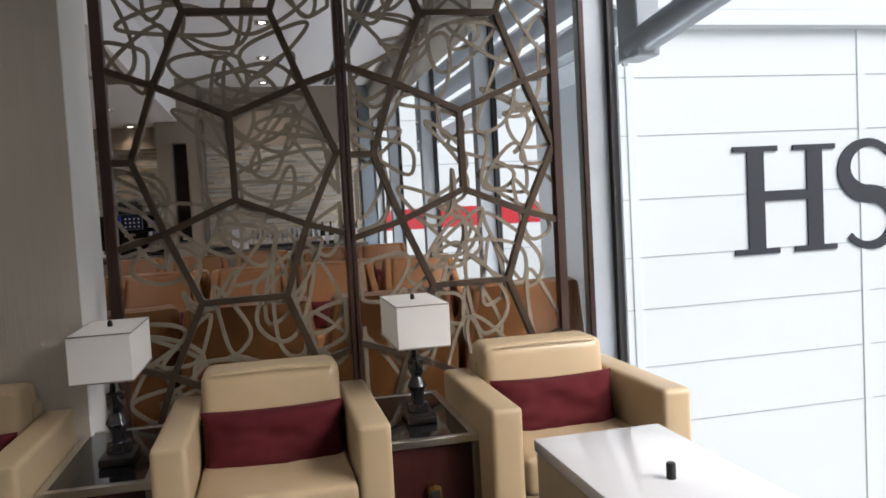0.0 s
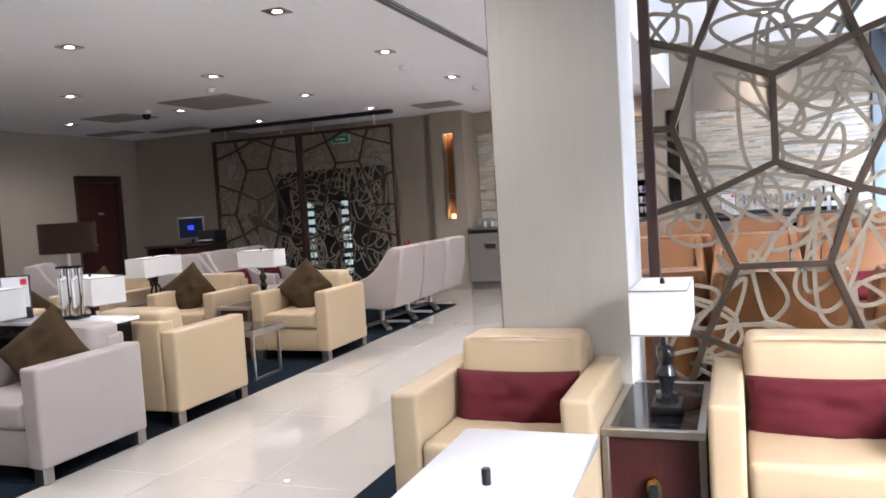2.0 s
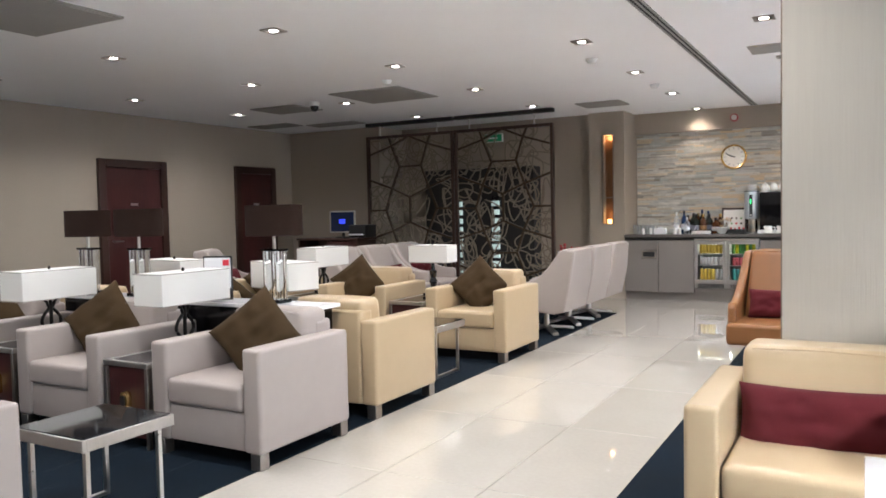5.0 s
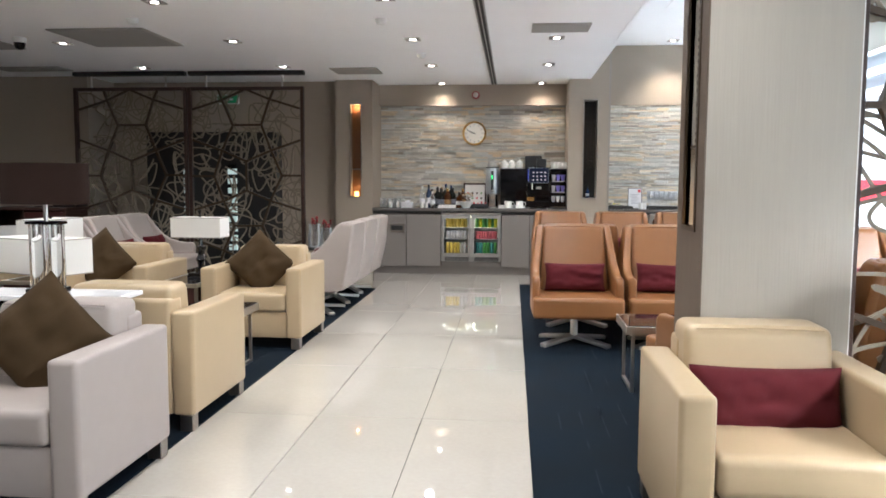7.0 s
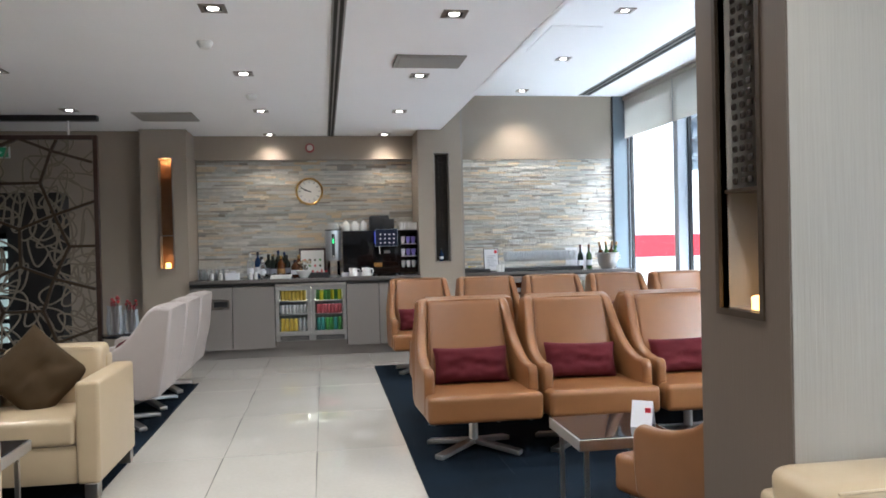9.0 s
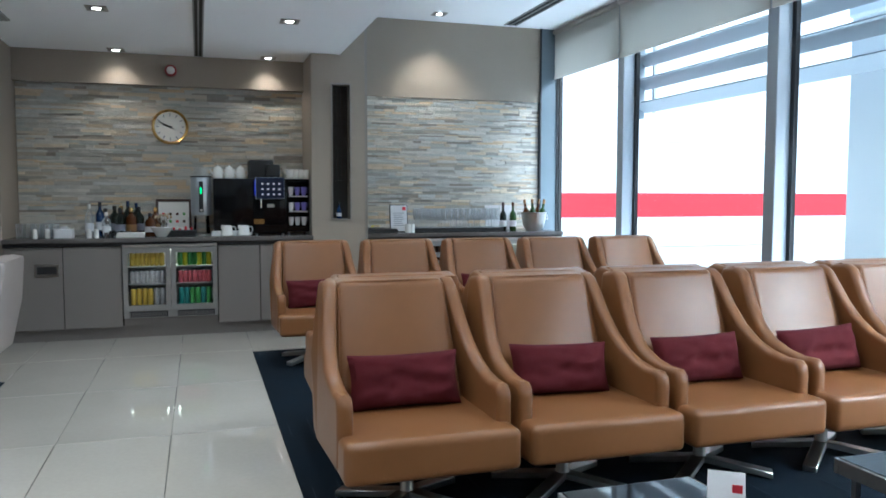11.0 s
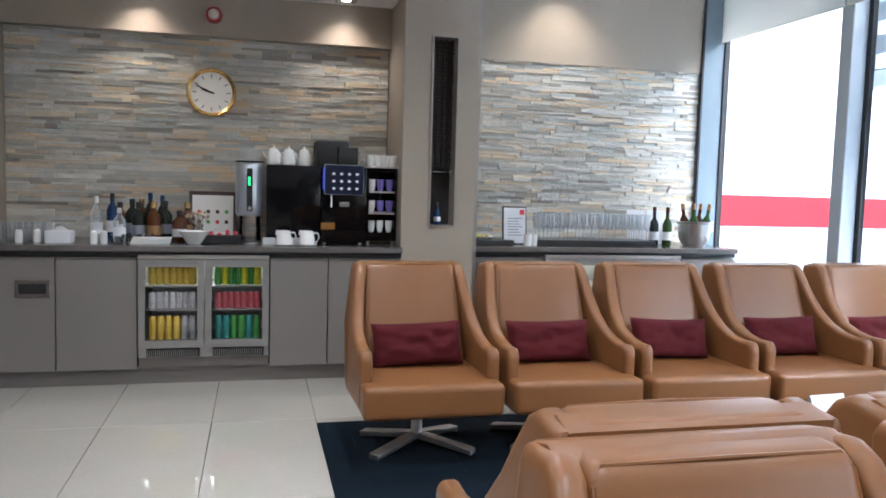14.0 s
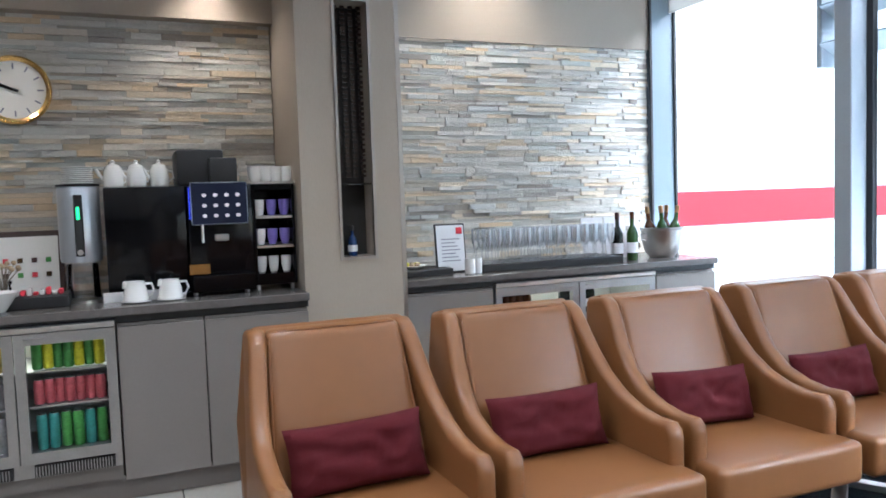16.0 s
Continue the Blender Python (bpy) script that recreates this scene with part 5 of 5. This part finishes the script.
bw = solid("bowl", lathe([(0.04, 0), (0.05, 0.01), (0.1, 0.085), (0.105, 0.09), (0.095, 0.088), (0.045, 0.018)], 26), M["china"], "white china bowl on the bar", "bowl", "", pose(-2.03, 11.55, TOP))
fv = thing("flower_vase", "small glass vase with dried pale flowers", "vase", "", pose(-2.02, 11.80, TOP))
part("vase", lathe([(0.03, 0), (0.035, 0.01), (0.032, 0.1), (0.038, 0.12), (0.034, 0.12), (0.028, 0.02)], 16), M["glassware"], fv)
for i in range(14):
    a, r = i * 2.4, 0.02 + 0.005 * (i % 5)
    part("stalk", tube([(0, 0, 0.03), (r * 0.6 * math.cos(a), r * 0.6 * math.sin(a), 0.12), (r * 2 * math.cos(a), r * 2 * math.sin(a), 0.17 + 0.01 * (i % 4))], 0.0022, 5), M["ribbon"], fv)
    part("flower", lathe([(0.004, 0), (0.014, 0.01), (0.008, 0.022)], 7, (r * 2 * math.cos(a), r * 2 * math.sin(a), 0.165 + 0.01 * (i % 4))), M["cream"], fv)
tr = thing("snack_tray", "black tray with red wrapped snacks", "tray", "", pose(-1.86, 11.66, TOP))
part("tray", box((-0.14, -0.1, 0), (0.14, 0.1, 0.06), 0.006, 1), M["black"], tr)
for i in range(8):
    part("packet", box((-0.1 + 0.027 * i, -0.05, 0.06), (-0.078 + 0.027 * i, 0.0, 0.075 + 0.01 * (i % 3)), 0.004, 1), M["red"] if i % 2 else M["china"], tr)
nk = thing("napkin_pile", "pile of folded white napkins on the bar", "napkins", "", pose(-2.31, 11.55, TOP, 0, 0, 4))
for i in range(4):
    part("napkin", box((-0.125 + 0.004 * i, -0.06, 0.011 * i), (0.125 + 0.003 * i, 0.06, 0.011 * i + 0.010), 0.004, 2), M["shade"], nk)
nk2 = thing("paper_box", "white box of paper tissues on the bar", "tissue box", "", pose(-2.88, 11.58, TOP))
part("box", box((-0.08, -0.06, 0), (0.08, 0.06, 0.08), 0.006, 2), M["paper"], nk2)
part("tissue", prism([(-0.04, 0.08), (0.05, 0.08), (0.02, 0.11), (-0.02, 0.1)], -0.01, 0.01, 1), M["paper"], nk2)
for i, (x, y) in enumerate(((-2.66, 11.52), (-2.60, 11.53), (-3.12, 11.56), (-3.02, 11.60))):
    solid("shaker", lathe([(0.022, 0), (0.024, 0.02), (0.022, 0.075), (0.012, 0.085)], 14), M["china"], "small white china pot on the bar", "pot", "small pots", pose(x, y, TOP))
for i in range(9):
    x, y = -3.27 + 0.075 * (i % 5), 11.7 + 0.09 * (i // 5)
    solid("tumbler", lathe([(0.028, 0), (0.03, 0.004), (0.034, 0.13), (0.032, 0.13), (0.028, 0.012)], 16), M["flute"], "clear glass tumbler on the bar", "glass", "tumblers", pose(x, y, TOP))
for i in range(3):
    solid("glass_dish", lathe([(0.03, 0), (0.04, 0.04), (0.045, 0.06), (0.041, 0.06), (0.03, 0.01)], 16), M["glassware"], "small glass dish of garnish on the bar", "dish", "garnish dishes", pose(-2.52 + 0.09 * i, 11.56 + 0.02 * i, TOP))

# wine bar
mn = thing("menu_holder", "upright framed menu sheet with red mark", "menu", "", pose(0.37, 11.82, TOP, -6))
part("frame", box((-0.1, -0.005, 0), (0.1, 0.006, 0.3), 0.003, 1), M["black"], mn)
part("sheet", box((-0.09, -0.009, 0.01), (0.09, -0.0055, 0.29)), M["paper"], mn)
part("mark", box((0.04, -0.0115, 0.235), (0.08, -0.0095, 0.275)), M["red"], mn)
for i in range(7):
    part("text_bar", box((-0.06, -0.0112, 0.07 + 0.022 * i), (0.06 - 0.015 * (i % 3), -0.0094, 0.076 + 0.022 * i)), M["ink"], mn)
ty = thing("glass_tray", "black tray under rows of champagne flutes", "tray", "", pose(1.03, 11.84, TOP))
part("board", box((-0.52, -0.16, 0.0), (0.5, 0.17, 0.045), 0.006, 1), M["black"], ty)


def flute(m):
    f = thing("champagne_flute", "empty clear champagne flute on the tray", "glass", "champagne flutes", m)
    part("bowl", lathe([(0.004, 0.075), (0.016, 0.09), (0.025, 0.14), (0.024, 0.21), (0.0225, 0.21), (0.0235, 0.14), (0.012, 0.094)], 12), M["flute"], f)
    part("stem", lathe([(0.028, 0), (0.026, 0.003), (0.005, 0.008), (0.0035, 0.04), (0.004, 0.078)], 12), M["flute"], f)
    return f


fl = [pose(0.575 + 0.069 * i, 11.735 + 0.085 * j, TOP + 0.045) for i in range(14) for j in range(3)]
place(flute(fl[0]), fl)
bottle(0.038, 0.32, M["wineglass"], M["mahogany"], "red wine bottle with white label on the bar", pose(1.57, 11.80, TOP))
bottle(0.038, 0.32, M["greenglass"], M["amber"], "green white-wine bottle with white label on the bar", pose(1.69, 11.80, TOP))
bk = thing("ice_bucket", "polished steel champagne bucket with bottles", "ice bucket", "", pose(1.96, 11.83, TOP))
part("bucket", lathe([(0.08, 0), (0.085, 0.01), (0.115, 0.04), (0.135, 0.12), (0.14, 0.19), (0.15, 0.2), (0.15, 0.208), (0.13, 0.2), (0.12, 0.1), (0.07, 0.02)], 30), M["chrome"], bk)
for s in (-1, 1):
    part("handle", tube([(s * 0.14, 0, 0.17), (s * 0.175, 0, 0.17), (s * 0.175, 0, 0.13), (s * 0.138, 0, 0.12)], 0.007, 8), M["chrome"], bk)
for i, (x, y, r) in enumerate(((-0.07, 0.02, -9), (-0.02, -0.04, -4), (0.05, 0.05, 8), (0.075, -0.02, 11))):
    b = bottle(0.04, 0.33, M["greenglass"] if i % 2 else M["amber"], M["foil"], "champagne bottle with foil neck in the bucket", pose(1.96 + x * 0.8, 11.83 + y, TOP + 0.025, 0, r, 0), False)
cd = thing("menu_card", "white open menu card behind the wine bottles", "menu", "", pose(1.62, 12.0, TOP, -8))
part("sheet", box((-0.18, -0.003, 0), (-0.005, 0.003, 0.29)), M["paper"], cd)
part("sheet", box((0.005, -0.003, 0), (0.18, 0.003, 0.29)), M["paper"], cd)
dishes = thing("snack_dish", "black tray with a dish of snacks", "tray", "", pose(0.16, 11.82, TOP))
part("tray", box((-0.17, -0.12, 0), (0.17, 0.12, 0.04), 0.006, 1), M["black"], dishes)
part("dish", lathe([(0.05, 0.04), (0.09, 0.06), (0.085, 0.062), (0.04, 0.046)], 20, (-0.05, 0, 0)), M["china"], dishes)
for i in range(7):
    part("snack", lathe([(0.012, 0.05), (0.018, 0.065), (0.01, 0.078)], 8, (-0.05 + 0.035 * math.cos(i * 1.1), 0.035 * math.sin(i * 1.1), 0)), M["can_lime"] if i % 3 == 0 else M["cream"], dishes)
for i in range(2):
    solid("white_pot", lathe([(0.03, 0), (0.034, 0.01), (0.034, 0.09), (0.03, 0.09), (0.03, 0.015)], 16), M["china"], "white china pot beside the menu", "pot", "small pots", pose(0.44 + 0.04 * i, 11.70, TOP))
for i in range(10):
    x = 0.64 + 0.05 * i + (0.22 if i > 4 else 0)
    bottle(0.032, 0.24, M["amber"] if i < 5 else M["wineglass"], M["gold"], "small bottle inside the wine cooler", pose(x, 11.75, w_top), True)

# clock
ckx, cky, ckz = -1.95, 12.12, 2.03
cl = thing("wall_clock", "round brass rimmed wall clock with white face", "clock", "", pose(ckx, cky, ckz, 90))
part("rim", lathe([(0.175, -0.03), (0.178, 0.02), (0.168, 0.034), (0.15, 0.022), (0.15, -0.03)], 48), M["gold"], cl, "polished brass rim")
part("face", lathe([(0.152, -0.02), (0.152, 0.012)], 48), M["clockface"], cl)
for i in range(12):
    a = math.pi * i / 6
    part("hour_mark", box((-0.004, 0.108, 0.012), (0.004, 0.138, 0.0145)), M["ink"], cl).matrix_local = pose(0, 0, 0, 0, 0, 30 * i)
for w, ln, ang in ((0.007, 0.075, 72), (0.005, 0.12, 66)):
    part("hand", box((-w, -0.02, 0.015), (w, ln, 0.018)), M["black"], cl).matrix_local = pose(0, 0, 0, 0, 0, ang)
for i in range(60):
    part("rim_bead", lathe([(0.005, 0), (0.006, 0.006), (0.002, 0.009)], 6, (0.168 * math.cos(i * math.pi / 30), 0.168 * math.sin(i * math.pi / 30), 0.026)), M["gold"], cl)
al = thing("fire_alarm", "small round red fire alarm sounder on the wall", "alarm", "", pose(-1.93, 12.04, 2.58, 90))
part("base", lathe([(0.06, 0), (0.06, 0.03), (0.052, 0.05)], 24), M["alarm"], al)
part("dome", lathe([(0.04, 0.05), (0.036, 0.065), (0.02, 0.075)], 20), M["chrome"], al)

# niche objects
for x, y, z, mm in ((-3.605, 11.52, 1.10, None),):
    c = thing("candle", "small glowing candle in the wall niche", "candle", "niche candles", pose(x, y, z))
    part("wax", lathe([(0.03, 0), (0.032, 0.06), (0.02, 0.065)], 16), M["candle"], c)
c = thing("candle", "small glowing candle in the pillar niche", "candle", "niche candles", pose(-0.53, 4.11, 1.12))
part("wax", lathe([(0.022, 0), (0.024, 0.035), (0.015, 0.04)], 16), M["candle"], c)
for p, e in (((-3.605, 11.55, 2.36), 0.5), ((-3.605, 11.5, 1.22), 0.12), ((-0.53, 4.11, 1.22), 0.04)):
    data = bpy.data.lights.new("niche_lamp", "POINT")
    data.energy, data.color, data.shadow_soft_size = e, (1, 0.6, 0.25), 0.02
    new("niche_lamp", data).location = p
sb = bottle(0.025, 0.16, M["bluebottle"], M["black"], "blue soap pump bottle in the wall niche", pose(-0.33, 11.54, 1.10))
pt = thing("pedestal_table", "small round dark pedestal table beside the screen", "table", "", pose(-3.88, 10.42, 0))
part("foot", lathe([(0.15, 0.002), (0.15, 0.014), (0.03, 0.02)], 24), M["iron"], pt)
part("stem", lathe([(0.022, 0.018), (0.022, 0.43)], 14), M["iron"], pt)
part("top", lathe([(0.2, 0.43), (0.205, 0.437), (0.205, 0.45), (0.2, 0.455)], 32), M["smoked"], pt)


def red_vase(m, h, seed):
    """A round clear vase holding dark stems and small red blooms."""
    v = thing("flower_vase", "round clear glass vase with dark stems and red blooms", "vase", "red vases", m)
    part("vase", lathe([(0.06, 0), (0.075, 0.01), (0.085, h * 0.4), (0.07, h * 0.85), (0.076, h), (0.07, h), (0.064, h * 0.85), (0.078, h * 0.4), (0.06, 0.014)], 24), M["flute"], v)
    rng = random.Random(seed)
    for k in range(9):
        a, q = 2.4 * k, rng.uniform(0.02, 0.055)
        tip = (q * math.cos(a), q * math.sin(a), h + rng.uniform(0.0, 0.09))
        part("stalk", tube([(0.01 * math.cos(a), 0.01 * math.sin(a), 0.02), (q * 0.6 * math.cos(a), q * 0.6 * math.sin(a), h * 0.6), tip], 0.005, 5), M["wenge"], v)
        part("bloom", lathe([(0.004, -0.012), (0.019, 0.0), (0.016, 0.014), (0.004, 0.022)], 8, tip), M["alarm"], v)
    return v


red_vase(pose(-3.93, 10.38, 0.455), 0.30, 1)
red_vase(pose(-3.79, 10.45, 0.455), 0.25, 2)

ex = thing("exit_sign", "small green lit exit sign on the wall", "sign", "", pose(-5.5, 11.55, 2.42))
part("housing", box((-0.16, 0, 0), (0.16, 0.045, 0.13), 0.004, 1), M["whitepaint"], ex)
part("face", box((-0.15, -0.004, 0.01), (0.15, 0.0, 0.12)), M["exitgreen"], ex)
part("arrow", box((-0.08, -0.007, 0.05), (0.08, -0.0045, 0.075)), M["paper"], ex)

# dark box for the opening behind the rear screens, its reflections made to glow
dc = thing("display_cabinet", "dark box standing for a dark opening, with glowing pale strips", "cabinet")
part("body", box((-6.62, 11.3, 0), (-4.72, 11.595, 2.0), 0.004, 1), M["black"], dc)
for x in (-6.0, -5.35):
    part("light_column", box((x - 0.05, 11.27, 0.3), (x + 0.05, 11.3, 1.55)), M["crystal"], dc, "pale glass column added for a reflection")
    for k in range(9):
        part("glass_block", box((x - 0.06, 11.25, 0.32 + 0.135 * k), (x + 0.06, 11.31, 0.40 + 0.135 * k), 0.004, 1), M["reflection_strip"], dc)


# ---- split stone walls: pieces ----
def stone_mesh(seed):
    r = random.Random(seed)
    bm = bmesh.new()
    bmesh.ops.create_cube(bm, size=1)
    bmesh.ops.bevel(bm, geom=[e for e in bm.edges if all(v.co.y < 0 for v in e.verts)], offset=0.045, segments=1, affect="EDGES")
    for v in bm.verts:
        if v.co.y < 0:
            v.co.y += r.uniform(-0.08, 0.08)
    me = mesh_of("stone", bm, M["stone"])
    me.shade_flat()
    return me


def stone_wall(name, x0, x1, z0, z1, y, seed, label):
    back = setting(name, box((x0, y, z0), (x1, y + 0.03, z1)), M["grout"], label)
    r = random.Random(seed)
    meshes = [stone_mesh(seed + k) for k in range(6)]
    todo = []
    z = z0
    while z < z1 - 0.008:
        h = min(r.choice((0.014, 0.018, 0.021, 0.025, 0.03, 0.036)), z1 - z)
        x = x0
        while x < x1 - 0.001:
            w = r.uniform(0.06, 0.34)
            if x + w > x1 - 0.05:
                w = x1 - x
            todo.append((x + w / 2, z + h / 2, w - 0.0015, h - 0.0012, r.uniform(0.019, 0.037)))
            x += w
        z += h
    todo.sort(key=lambda s: abs(s[0] - (x0 + x1) / 2))
    rest_v, rest_f = [], []
    for k, (x, zc, w, h, d) in enumerate(todo):
        if k < 300:
            ob = new("stone", meshes[k % 6])
            ob.matrix_world = Matrix.LocRotScale((x, y - d / 2 + 0.01, zc), None, (w, d, h))
            ob.parent = back
        else:
            o = len(rest_v)
            me = meshes[k % 6]
            rest_v += [(x + v.co.x * w, y - d / 2 + 0.01 + v.co.y * d, zc + v.co.z * h) for v in me.vertices]
            rest_f += [[o + i for i in p.vertices] for p in me.polygons]
    me = bpy.data.meshes.new("stone_rest")
    me.from_pydata(rest_v, [], rest_f)
    me.materials.append(M["stone"])
    ob = new("stone_rest", me)
    ob.parent = back
    tagged(ob, kind="stuff")


stone_wall("stone_wall_west", -3.355, -0.615, 0.94, 2.43, 12.15, 100, "split slate stone wall behind the bar")
stone_wall("stone_wall_east", -0.04, 2.23, 0.94, 2.45, 12.33, 200, "split slate stone wall behind the wine bar")


# ---- floor tiles: pieces ----
TILE_MESH = {}


def tiles(x0, x1, y0, y1):
    key = (round(x1 - x0, 3), round(y1 - y0, 3))
    if key not in TILE_MESH:
        w, d = key
        TILE_MESH[key] = mesh_of("tile", box((-w / 2 + 0.002, -d / 2 + 0.002, -0.012), (w / 2 - 0.002, d / 2 - 0.002, 0.0), 0.0015, 1), M["tile"])
    ob = new("tile", TILE_MESH[key])
    ob.location = ((x0 + x1) / 2, (y0 + y1) / 2, 0)
    ob.parent = floor


def tile_field(x0, x1, y0, y1, ox, oy, px, py):
    i0, j0 = math.floor((x0 - ox) / px + 1e-6), math.floor((y0 - oy) / py + 1e-6)
    i = i0
    while ox + i * px < x1 - 1e-4:
        a, b = max(x0, ox + i * px), min(x1, ox + (i + 1) * px)
        j = j0
        while oy + j * py < y1 - 1e-4:
            c, d = max(y0, oy + j * py), min(y1, oy + (j + 1) * py)
            if b - a > 0.01 and d - c > 0.01:
                tiles(a, b, c, d)
            j += 1
        i += 1


tile_field(-3.03, -1.27, SOUTH, 12.3, -3.03, 4.75, 0.5867, 1.157)
tile_field(WEST, -3.03, 9.85, 11.6, -3.03, 4.75, 0.5867, 1.157)
tile_field(-1.27, 2.5, 10.43, 12.3, -3.03, 4.75, 0.5867, 1.157)
